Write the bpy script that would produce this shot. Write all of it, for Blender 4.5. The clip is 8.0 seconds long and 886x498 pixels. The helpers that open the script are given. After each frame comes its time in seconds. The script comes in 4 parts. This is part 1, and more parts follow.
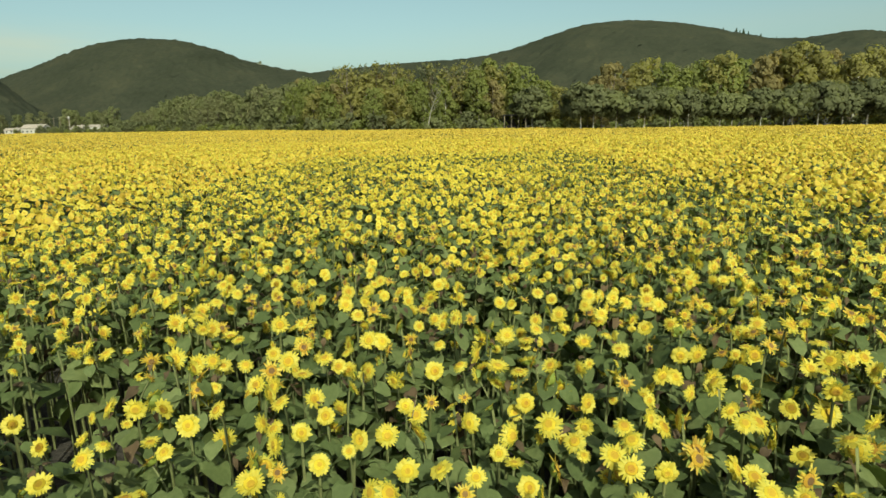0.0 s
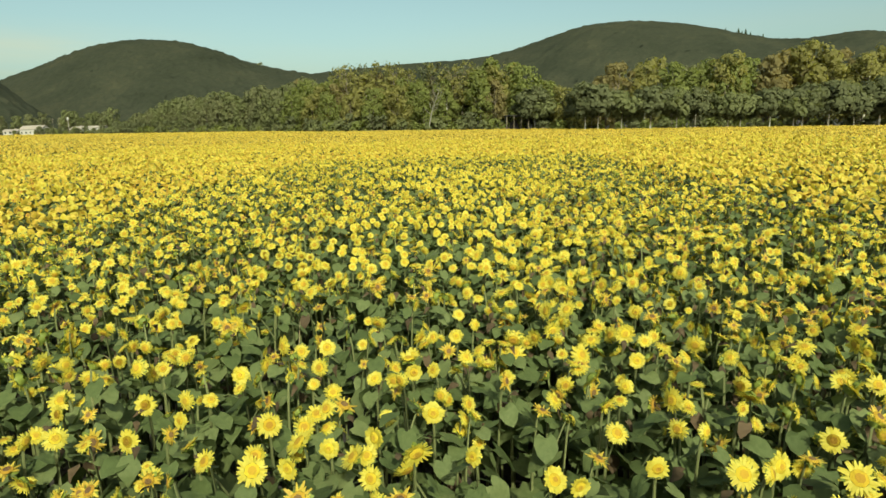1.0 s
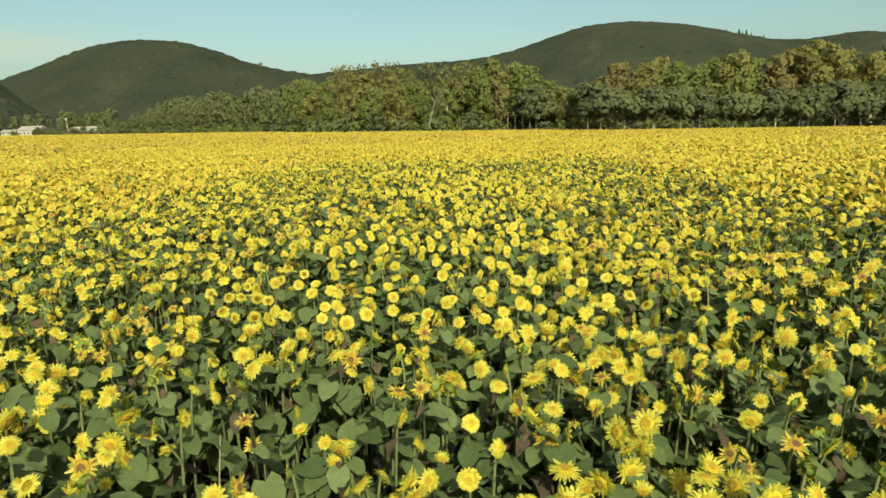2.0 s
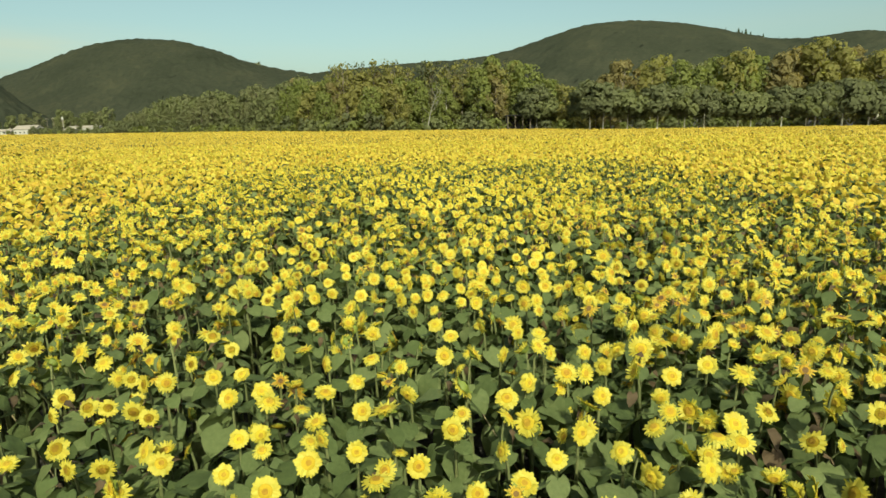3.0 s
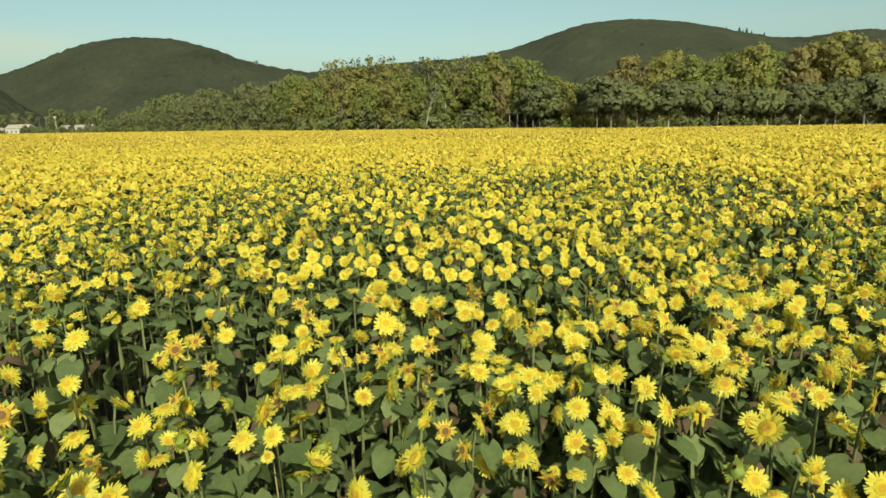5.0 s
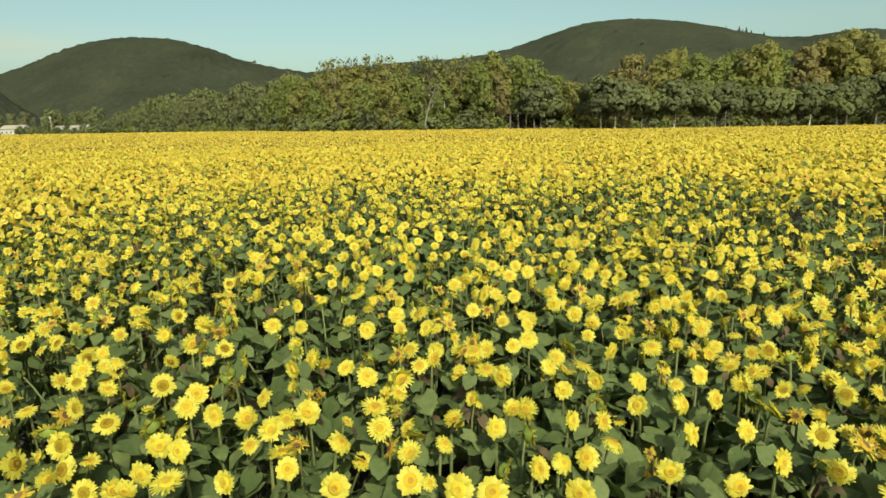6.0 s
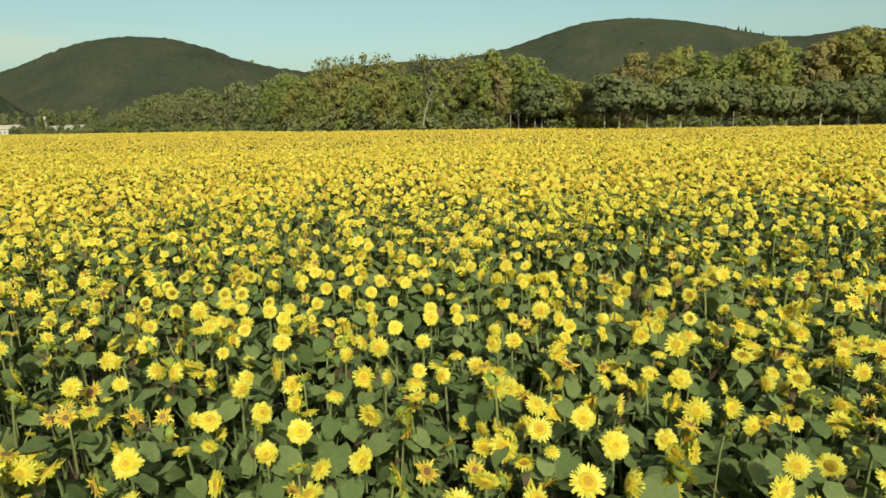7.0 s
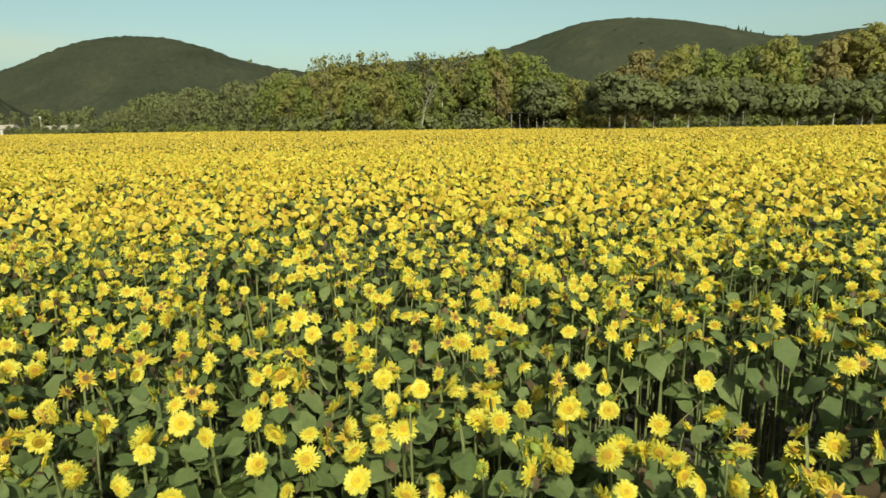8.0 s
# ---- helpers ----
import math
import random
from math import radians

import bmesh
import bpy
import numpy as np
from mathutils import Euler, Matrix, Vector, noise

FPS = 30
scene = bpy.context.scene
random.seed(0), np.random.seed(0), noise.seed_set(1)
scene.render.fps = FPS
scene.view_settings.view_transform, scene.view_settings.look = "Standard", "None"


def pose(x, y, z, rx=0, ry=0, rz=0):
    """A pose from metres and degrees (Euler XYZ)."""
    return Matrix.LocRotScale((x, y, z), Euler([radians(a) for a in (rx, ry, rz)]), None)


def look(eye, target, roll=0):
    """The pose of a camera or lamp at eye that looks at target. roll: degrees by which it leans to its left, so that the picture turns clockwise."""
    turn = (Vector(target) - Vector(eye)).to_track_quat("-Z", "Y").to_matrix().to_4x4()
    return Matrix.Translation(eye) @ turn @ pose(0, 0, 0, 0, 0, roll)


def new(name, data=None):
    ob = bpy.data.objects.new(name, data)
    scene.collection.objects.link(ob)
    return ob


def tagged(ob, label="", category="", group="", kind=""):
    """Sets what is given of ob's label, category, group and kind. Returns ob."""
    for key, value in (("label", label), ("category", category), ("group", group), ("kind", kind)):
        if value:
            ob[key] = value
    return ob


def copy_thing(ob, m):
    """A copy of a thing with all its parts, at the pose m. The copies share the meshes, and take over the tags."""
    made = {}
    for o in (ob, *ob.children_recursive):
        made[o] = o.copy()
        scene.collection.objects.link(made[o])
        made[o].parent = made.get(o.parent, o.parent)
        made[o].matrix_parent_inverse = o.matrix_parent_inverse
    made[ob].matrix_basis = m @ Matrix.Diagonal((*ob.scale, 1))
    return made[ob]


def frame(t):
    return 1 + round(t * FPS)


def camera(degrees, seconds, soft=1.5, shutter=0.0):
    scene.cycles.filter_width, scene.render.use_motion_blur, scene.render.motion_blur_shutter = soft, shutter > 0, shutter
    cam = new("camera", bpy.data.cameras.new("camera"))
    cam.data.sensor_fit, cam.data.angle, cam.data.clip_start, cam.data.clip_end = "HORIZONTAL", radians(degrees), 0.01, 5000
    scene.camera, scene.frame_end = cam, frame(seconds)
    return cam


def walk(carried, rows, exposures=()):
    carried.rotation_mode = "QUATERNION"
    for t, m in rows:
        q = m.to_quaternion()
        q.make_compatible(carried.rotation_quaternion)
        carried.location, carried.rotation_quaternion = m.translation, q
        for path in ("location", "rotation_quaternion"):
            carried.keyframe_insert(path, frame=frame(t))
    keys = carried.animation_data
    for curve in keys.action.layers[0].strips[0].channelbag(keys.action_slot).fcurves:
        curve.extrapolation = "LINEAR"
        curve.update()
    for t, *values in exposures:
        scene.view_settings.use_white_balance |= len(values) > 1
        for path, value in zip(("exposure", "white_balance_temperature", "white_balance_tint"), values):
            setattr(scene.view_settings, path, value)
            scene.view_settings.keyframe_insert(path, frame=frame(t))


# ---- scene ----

cam = camera(72.0, 8.0, soft=1.55)
PATH = [
    (0.0, (0.032, -0.133, 3.679), (0.014, 1.826, 3.278), -1.42),
    (0.5, (0.035, 1.918, 3.657), (0.015, 3.878, 3.259), -1.42),
    (1.0, (0.037, 3.566, 3.644), (0.015, 5.526, 3.246), -1.45),
    (1.5, (0.025, 4.810, 3.640), (0.002, 6.771, 3.244), -1.43),
    (3.0, (-0.049, 9.174, 3.608), (-0.068, 11.134, 3.210), -1.43),
    (3.5, (-0.054, 11.157, 3.528), (-0.072, 13.116, 3.127), -1.42),
    (4.0, (-0.037, 13.179, 3.408), (-0.054, 15.139, 3.008), -1.42),
    (4.5, (-0.011, 15.134, 3.381), (-0.028, 17.094, 2.981), -1.42),
    (6.0, (-0.017, 21.480, 3.582), (-0.031, 23.440, 3.182), -1.48),
    (6.5, (-0.006, 23.693, 3.587), (-0.018, 25.653, 3.188), -1.50),
    (7.0, (0.021, 25.979, 3.618), (0.011, 27.939, 3.217), -1.50),
    (7.5, (0.040, 28.259, 3.640), (0.030, 30.218, 3.239), -1.50),
    (8.0, (0.030, 30.494, 3.606), (0.022, 32.453, 3.205), -1.50),
]
walk(cam, [(t, look(eye, target, roll)) for t, eye, target, roll in PATH], [(0.0, 0.48, 7050, -19), (0.4, 0.56, 7200, -19), (8.0, 0.57, 7350, -19)])

# ---- light ----
SUN_ELEVATION, SUN_AZIMUTH = radians(38), radians(167)  # azimuth clockwise from +y: behind the camera, to its right
world = bpy.data.worlds.new("sky")
scene.world = world
world.use_nodes = True
wn, wl = world.node_tree.nodes, world.node_tree.links
sky = wn.new("ShaderNodeTexSky")
sky.sky_type, sky.sun_disc = "NISHITA", False
sky.sun_elevation, sky.sun_rotation = SUN_ELEVATION, SUN_AZIMUTH
sky.air_density, sky.dust_density, sky.ozone_density = 0.8, 3.0, 0.2
# thin warm cloud streaks low in the sky
wc, wm, wt, wr = wn.new("ShaderNodeTexCoord"), wn.new("ShaderNodeMapping"), wn.new("ShaderNodeTexNoise"), wn.new("ShaderNodeMapRange")
wm.inputs["Scale"].default_value = (1.6, 1.6, 11.0)
wm.inputs["Location"].default_value = (0.35, 0.0, 0.4)
wt.inputs["Scale"].default_value, wt.inputs["Detail"].default_value = 1.5, 4.0
wr.inputs["From Min"].default_value, wr.inputs["From Max"].default_value = 0.38, 0.62
wx = wn.new("ShaderNodeMix")
wx.data_type, wx.blend_type = "RGBA", "MULTIPLY"
wx.inputs[7].default_value = (1.24, 1.02, 0.88, 1)
wl.new(wc.outputs["Generated"], wm.inputs["Vector"])
wl.new(wm.outputs["Vector"], wt.inputs["Vector"])
wl.new(wt.outputs["Fac"], wr.inputs["Value"])
# the bank is thickest to the west
ws, wd, wk = wn.new("ShaderNodeSeparateXYZ"), wn.new("ShaderNodeMapRange"), wn.new("ShaderNodeMath")
wd.inputs["From Min"].default_value, wd.inputs["From Max"].default_value = -0.30, -0.50
wd.inputs["To Min"].default_value, wd.inputs["To Max"].default_value = 0.22, 1.0
wk.operation = "MULTIPLY"
wl.new(wc.outputs["Generated"], ws.inputs["Vector"])
wl.new(ws.outputs["X"], wd.inputs["Value"])
wl.new(wr.outputs["Result"], wk.inputs[0])
wl.new(wd.outputs["Result"], wk.inputs[1])
wb, wv = wn.new("ShaderNodeMapRange"), wn.new("ShaderNodeMath")
wb.inputs["From Min"].default_value, wb.inputs["From Max"].default_value = 0.155, 0.115
wv.operation = "MULTIPLY"
wl.new(ws.outputs["Z"], wb.inputs["Value"])
wl.new(wk.outputs[0], wv.inputs[0])
wl.new(wb.outputs["Result"], wv.inputs[1])
wl.new(wv.outputs[0], wx.inputs[0])
wh = wn.new("ShaderNodeHueSaturation")
wh.inputs["Saturation"].default_value = 0.84
wh.inputs["Hue"].default_value = 0.49
wl.new(sky.outputs["Color"], wh.inputs["Color"])
wl.new(wh.outputs["Color"], wx.inputs[6])
wl.new(wx.outputs[2], wn["Background"].inputs["Color"])
wn["Background"].inputs["Strength"].default_value = 0.106

sun_dir = Vector((math.sin(SUN_AZIMUTH) * math.cos(SUN_ELEVATION), math.cos(SUN_AZIMUTH) * math.cos(SUN_ELEVATION), math.sin(SUN_ELEVATION)))
sun_data = bpy.data.lights.new("sun", "SUN")
sun_data.energy, sun_data.angle, sun_data.color = 3.6, radians(0.55), (1.0, 0.93, 0.80)
sun = new("sun", sun_data)
sun.matrix_world = look(sun_dir * 60, (0, 0, 0))


# ---- materials ----
def material(name):
    m = bpy.data.materials.new(name)
    m.use_nodes = True
    return m, m.node_tree.nodes, m.node_tree.links


def ramp(nodes, stops):
    r = nodes.new("ShaderNodeValToRGB")
    e = r.color_ramp.elements
    while len(e) < len(stops):
        e.new(0.5)
    for el, (p, c) in zip(e, stops):
        el.position, el.color = p, (*c, 1)
    return r


def plant_material(name, stops, rough=0.6, translucent=0.0, glow=(1, 1, 1), grain=18.0, bump=0.3, spread=0.55, specular=0.35):
    """Foliage and petals: colour varied plant by plant and piece by piece, with fine veining."""
    m, n, l = material(name)
    b = n["Principled BSDF"]
    geo, info = n.new("ShaderNodeNewGeometry"), n.new("ShaderNodeObjectInfo")
    tex = n.new("ShaderNodeTexNoise")
    tex.inputs["Scale"].default_value, tex.inputs["Detail"].default_value = grain, 3.0
    coord = n.new("ShaderNodeTexCoord")
    l.new(coord.outputs["Object"], tex.inputs["Vector"])
    add = n.new("ShaderNodeMath"); add.operation = "ADD"
    l.new(geo.outputs["Random Per Island"], add.inputs[0])
    l.new(info.outputs["Random"], add.inputs[1])
    frac = n.new("ShaderNodeMath"); frac.operation = "FRACT"
    l.new(add.outputs[0], frac.inputs[0])
    mix = n.new("ShaderNodeMix")
    mix.inputs[0].default_value = 1.0 - spread
    l.new(frac.outputs[0], mix.inputs[2])
    l.new(tex.outputs["Fac"], mix.inputs[3])
    r = ramp(n, stops)
    l.new(mix.outputs[0], r.inputs[0])
    l.new(r.outputs["Color"], b.inputs["Base Color"])
    b.inputs["Roughness"].default_value = rough
    b.inputs["Specular IOR Level"].default_value = specular
    if bump:
        bp = n.new("ShaderNodeBump")
        bp.inputs["Strength"].default_value, bp.inputs["Distance"].default_value = bump, 0.01
        l.new(tex.outputs["Fac"], bp.inputs["Height"])
        l.new(bp.outputs[0], b.inputs["Normal"])
    if translucent:
        tr, mx = n.new("ShaderNodeBsdfTranslucent"), n.new("ShaderNodeMixShader")
        tint = n.new("ShaderNodeMix"); tint.data_type, tint.blend_type = "RGBA", "MULTIPLY"
        tint.inputs[0].default_value = 1.0
        l.new(r.outputs["Color"], tint.inputs[6])
        tint.inputs[7].default_value = (*glow, 1)
        l.new(tint.outputs[2], tr.inputs["Color"])
        mx.inputs[0].default_value = translucent
        l.new(b.outputs[0], mx.inputs[1])
        l.new(tr.outputs[0], mx.inputs[2])
        l.new(mx.outputs[0], n["Material Output"].inputs["Surface"])
    return m


def surface_material(name, stops, scale=2.0, fine=30.0, rough=0.85, bump=0.5, distance=0.02, specular=0.3):
    """Soil, bark, plaster and the like: a wide stain pattern and a fine grain."""
    m, n, l = material(name)
    b = n["Principled BSDF"]
    coord = n.new("ShaderNodeTexCoord")
    wide, grain = n.new("ShaderNodeTexNoise"), n.new("ShaderNodeTexNoise")
    for t, s in ((wide, scale), (grain, fine)):
        t.inputs["Scale"].default_value, t.inputs["Detail"].default_value = s, 5.0
        l.new(coord.outputs["Object"], t.inputs["Vector"])
    mix = n.new("ShaderNodeMix")
    mix.inputs[0].default_value = 0.45
    l.new(wide.outputs["Fac"], mix.inputs[2])
    l.new(grain.outputs["Fac"], mix.inputs[3])
    r = ramp(n, stops)
    l.new(mix.outputs[0], r.inputs[0])
    l.new(r.outputs["Color"], b.inputs["Base Color"])
    bp = n.new("ShaderNodeBump")
    bp.inputs["Strength"].default_value, bp.inputs["Distance"].default_value = bump, distance
    l.new(grain.outputs["Fac"], bp.inputs["Height"])
    l.new(bp.outputs[0], b.inputs["Normal"])
    b.inputs["Roughness"].default_value = rough
    b.inputs["Specular IOR Level"].default_value = specular
    return m


PETAL = plant_material("petal_yellow", [(0.0, (0.52, 0.395, 0.053)), (0.45, (0.60, 0.508, 0.078)), (1.0, (0.650, 0.583, 0.132))], 0.6, 0.38, (1.1, 1.1, 0.6), 60, 0.15)
# ochre of wilting petals; also the golden haze of distance, put into far heads
HAZE_WILT_PETAL = plant_material("haze_wilt_petal", [(0.0, (0.41, 0.240, 0.062)), (0.30, (0.56, 0.380, 0.064)), (0.6, (0.61, 0.460, 0.076)), (1.0, (0.65, 0.535, 0.125))], 0.6, 0.38, (1.1, 1.1, 0.6), 60, 0.15)
DISC = plant_material("seed_disc", [(0.0, (0.43, 0.265, 0.022)), (0.5, (0.51, 0.365, 0.030)), (1.0, (0.57, 0.450, 0.042))], 0.85, 0, (1, 1, 1), 220, 0.8)
CORE = plant_material("disc_core", [(0.0, (0.30, 0.150, 0.022)), (0.5, (0.41, 0.245, 0.028)), (1.0, (0.49, 0.330, 0.036))], 0.9, 0, (1, 1, 1), 220, 0.8)
BROWN_DISC = plant_material("spent_disc", [(0.0, (0.085, 0.045, 0.022)), (0.5, (0.15, 0.085, 0.036)), (1.0, (0.24, 0.140, 0.050))], 0.9, 0, (1, 1, 1), 160, 0.8)
LEAF = plant_material("sunflower_leaf", [(0.0, (0.046, 0.062, 0.025)), (0.45, (0.097, 0.122, 0.048)), (1.0, (0.182, 0.202, 0.090))], 0.62, 0.22, (1.2, 1.3, 0.5), 26, 0.7, 0.55, 0.15)
DRY_LEAF = plant_material("dry_leaf", [(0.0, (0.045, 0.030, 0.018)), (1.0, (0.115, 0.075, 0.042))], 0.8, 0.1, (1, 1, 1), 26, 0.4)
STRAW = plant_material("dry_straw", [(0.0, (0.20, 0.155, 0.085)), (1.0, (0.36, 0.300, 0.180))], 0.8, 0, (1, 1, 1), 26, 0.3)
STEM = plant_material("stem_green", [(0.0, (0.090, 0.100, 0.040)), (1.0, (0.19, 0.20, 0.090))], 0.6, 0, (1, 1, 1), 30, 0.3)
SEPAL = plant_material("sepal_green", [(0.0, (0.12, 0.15, 0.028)), (1.0, (0.22, 0.26, 0.05))], 0.6, 0.15, (1, 1, 1), 40, 0.3)
SOIL = surface_material("dark_soil", [(0.3, (0.029, 0.024, 0.023)), (0.55, (0.053, 0.045, 0.043)), (0.8, (0.088, 0.075, 0.070))], 0.6, 14, 0.95, 0.9, 0.05)
BARK = surface_material("bark", [(0.3, (0.10, 0.08, 0.06)), (0.7, (0.26, 0.22, 0.17))], 1.5, 12, 0.9, 0.8, 0.03)
GREY_BARK = surface_material("grey_bark", [(0.3, (0.19, 0.175, 0.145)), (0.7, (0.33, 0.305, 0.26))], 1.5, 12, 0.9, 0.6, 0.03)
PALE_BARK = surface_material("pale_bark", [(0.3, (0.40, 0.37, 0.31)), (0.7, (0.66, 0.62, 0.55))], 1.5, 12, 0.85, 0.6, 0.03)
CROWN_GREEN = plant_material("crown_green", [(0.0, (0.175, 0.195, 0.075)), (0.5, (0.235, 0.255, 0.098)), (1.0, (0.300, 0.310, 0.120))], 0.8, 0.60, (1.1, 1.1, 0.6), 0.22, 0, 0.16, 0.03)
CROWN_OLIVE = plant_material("crown_olive", [(0.0, (0.220, 0.207, 0.088)), (0.5, (0.290, 0.270, 0.112)), (1.0, (0.375, 0.330, 0.135))], 0.8, 0.60, (1.1, 1.1, 0.6), 0.22, 0, 0.16, 0.03)
CROWN_RUST = plant_material("crown_rust", [(0.0, (0.215, 0.185, 0.098)), (0.5, (0.275, 0.238, 0.122)), (1.0, (0.345, 0.292, 0.142))], 0.8, 0.60, (1.1, 1.0, 0.6), 0.22, 0, 0.16, 0.03)
CROWN_GREY = plant_material("crown_grey_green", [(0.0, (0.136, 0.144, 0.083)), (0.5, (0.175, 0.183, 0.104)), (1.0, (0.218, 0.222, 0.126))], 0.8, 0.55, (1, 1, 0.7), 0.22, 0, 0.16, 0.03)
# grey-green made paler: the haze of distance is put into this colour
CROWN_HAZE_PALE = plant_material("crown_haze_pale", [(0.0, (0.175, 0.180, 0.105)), (0.5, (0.230, 0.232, 0.132)), (1.0, (0.295, 0.285, 0.158))], 0.8, 0.60, (1, 1, 0.7), 0.22, 0, 0.16, 0.03)
CROWN_MUTED = plant_material("crown_muted_green", [(0.0, (0.162, 0.175, 0.089)), (0.5, (0.211, 0.222, 0.112)), (1.0, (0.265, 0.270, 0.136))], 0.8, 0.55, (1, 1, 0.7), 0.22, 0, 0.16, 0.03)
HILL_WOOD = surface_material("hill_canopy", [(0.3, (0.023, 0.026, 0.018)), (0.5, (0.034, 0.037, 0.0265)), (0.7, (0.051, 0.050, 0.033))], 0.012, 0.16, 0.95, 0.6, 2.0, 0.05)
CONIFER = plant_material("conifer_dark", [(0.0, (0.015, 0.028, 0.014)), (1.0, (0.030, 0.045, 0.020))], 0.8, 0, (1, 1, 1), 0.5, 0)
PLASTER = surface_material("white_plaster", [(0.3, (0.33, 0.31, 0.29)), (0.7, (0.46, 0.44, 0.42))], 0.5, 8, 0.85, 0.2, 0.01)
ROOF = surface_material("grey_roof", [(0.3, (0.24, 0.20, 0.18)), (0.7, (0.38, 0.33, 0.30))], 0.6, 6, 0.8, 0.4, 0.03)
DARK_TIMBER = surface_material("dark_timber", [(0.3, (0.022, 0.020, 0.022)), (0.7, (0.050, 0.046, 0.048))], 0.8, 9, 0.9, 0.6, 0.02)
DARK_GLASS = surface_material("window_glass", [(0.3, (0.03, 0.035, 0.04)), (0.7, (0.06, 0.065, 0.07))], 0.6, 6, 0.1, 0.0, 0.01, 0.5)


# ---- mesh helpers ----
def mesh_of(name, verts, faces, mats, index=None, smooth=True, normals=None):
    """A mesh of triangles from arrays."""
    verts, faces = np.asarray(verts, dtype=np.float32), np.asarray(faces, dtype=np.int32)
    me = bpy.data.meshes.new(name)
    me.vertices.add(len(verts))
    me.vertices.foreach_set("co", verts.ravel())
    me.loops.add(len(faces) * 3)
    me.loops.foreach_set("vertex_index", faces.ravel())
    me.polygons.add(len(faces))
    me.polygons.foreach_set("loop_start", np.arange(0, len(faces) * 3, 3, dtype=np.int32))
    if index is not None:
        me.polygons.foreach_set("material_index", np.asarray(index, dtype=np.int32))
    me.polygons.foreach_set("use_smooth", np.full(len(faces), smooth))
    for m in mats:
        me.materials.append(m)
    me.update(calc_edges=True)
    if normals is not None:
        me.normals_split_custom_set_from_vertices(np.asarray(normals, dtype=float).tolist())
    return me


class Shape:
    """Vertices, triangles and a material index for each triangle."""

    def __init__(self, v=(), f=(), m=()):
        self.v = np.asarray(v, dtype=float).reshape(-1, 3)
        self.f = np.asarray(f, dtype=np.int64).reshape(-1, 3)
        self.m = np.asarray(m, dtype=np.int64) if len(m) else np.zeros(len(self.f), dtype=np.int64)

    def moved(self, mat, index=None):
        a = np.array(mat)
        return Shape(self.v @ a[:3, :3].T + a[:3, 3], self.f, self.m if index is None else np.full(len(self.f), index))


def joined(shapes):
    v, f, m, k = [], [], [], 0
    for s in shapes:
        v.append(s.v), f.append(s.f + k), m.append(s.m)
        k += len(s.v)
    return Shape(np.concatenate(v), np.concatenate(f), np.concatenate(m))


def scattered(shape, mats):
    """One shape repeated at many 3 x 4 placements."""
    mats = np.asarray(mats)
    n, k = len(mats), len(shape.v)
    v = np.einsum("nij,kj->nki", mats[:, :, :3], shape.v) + mats[:, None, :, 3]
    f = shape.f[None] + (np.arange(n) * k)[:, None, None]
    return Shape(v.reshape(-1, 3), f.reshape(-1, 3), np.tile(shape.m, n))


def part(name, data, parent, label=""):
    ob = new(name, data)
    ob.parent = parent
    return tagged(ob, label)


def strip_grid(rows):
    """Triangles between rows of equally many points."""
    k = len(rows[0])
    v = [p for r in rows for p in r]
    f = []
    for i in range(len(rows) - 1):
        for j in range(k - 1):
            a = i * k + j
            f += [(a, a + 1, a + k + 1), (a, a + k + 1, a + k)]
    return Shape(v, f)


def tube(points, radii, sides=5):
    """A tapered tube along points."""
    rows = []
    for i, p in enumerate(points):
        p = Vector(p)
        d = Vector(points[min(i + 1, len(points) - 1)]) - Vector(points[max(i - 1, 0)])
        u = d.orthogonal().normalized()
        w = d.normalized().cross(u)
        rows.append([tuple(p + (u * math.cos(a) + w * math.sin(a)) * radii[i]) for a in np.linspace(0, 2 * math.pi, sides + 1)])
    return strip_grid(rows)


def smooth01(a, b, x):
    t = np.clip((x - a) / (b - a), 0, 1)
    return t * t * (3 - 2 * t)


# ---- ground ----
def ground_z(x, y):
    """The lie of the land: level by the path, rising gently towards the far edge on one side."""
    x, y = np.asarray(x, dtype=float), np.asarray(y, dtype=float)
    far = smooth01(30, 190, np.hypot(x, y - 15))
    z = (0.5 - 0.0112 * np.clip(x, -420, 160)) * far
    return z + 0.05 * np.sin(x * 0.21 + 1.0) * np.sin(y * 0.17) * (1 - far)


def build_ground():
    def axis(lo, hi, mid_lo, mid_hi, step, grow):
        out = list(np.arange(mid_lo, mid_hi + 0.01, step))
        s = step
        while out[-1] < hi:
            s *= grow
            out.append(out[-1] + s)
        s = step
        while out[0] > lo:
            s *= grow
            out.insert(0, out[0] - s)
        return np.array(out)
    xs, ys = axis(-4500, 4500, -12, 12, 0.6, 1.10), axis(-1500, 4800, -4, 48, 0.6, 1.10)
    X, Y = np.meshgrid(xs, ys)
    rng = np.random.default_rng(3)
    Z = ground_z(X, Y) + rng.normal(0, 0.025, X.shape) * (np.hypot(X, Y - 20) < 60)
    k = len(xs)
    i, j = np.meshgrid(np.arange(len(ys) - 1), np.arange(k - 1), indexing="ij")
    a = (i * k + j).ravel()
    f = np.concatenate([np.stack([a, a + 1, a + k + 1], 1), np.stack([a, a + k + 1, a + k], 1)])
    ob = new("ground", mesh_of("ground", np.stack([X, Y, Z], -1).reshape(-1, 3), f, [SOIL]))
    tagged(ob, "dark bare soil under the sunflower field", "ground", kind="structure")


build_ground()


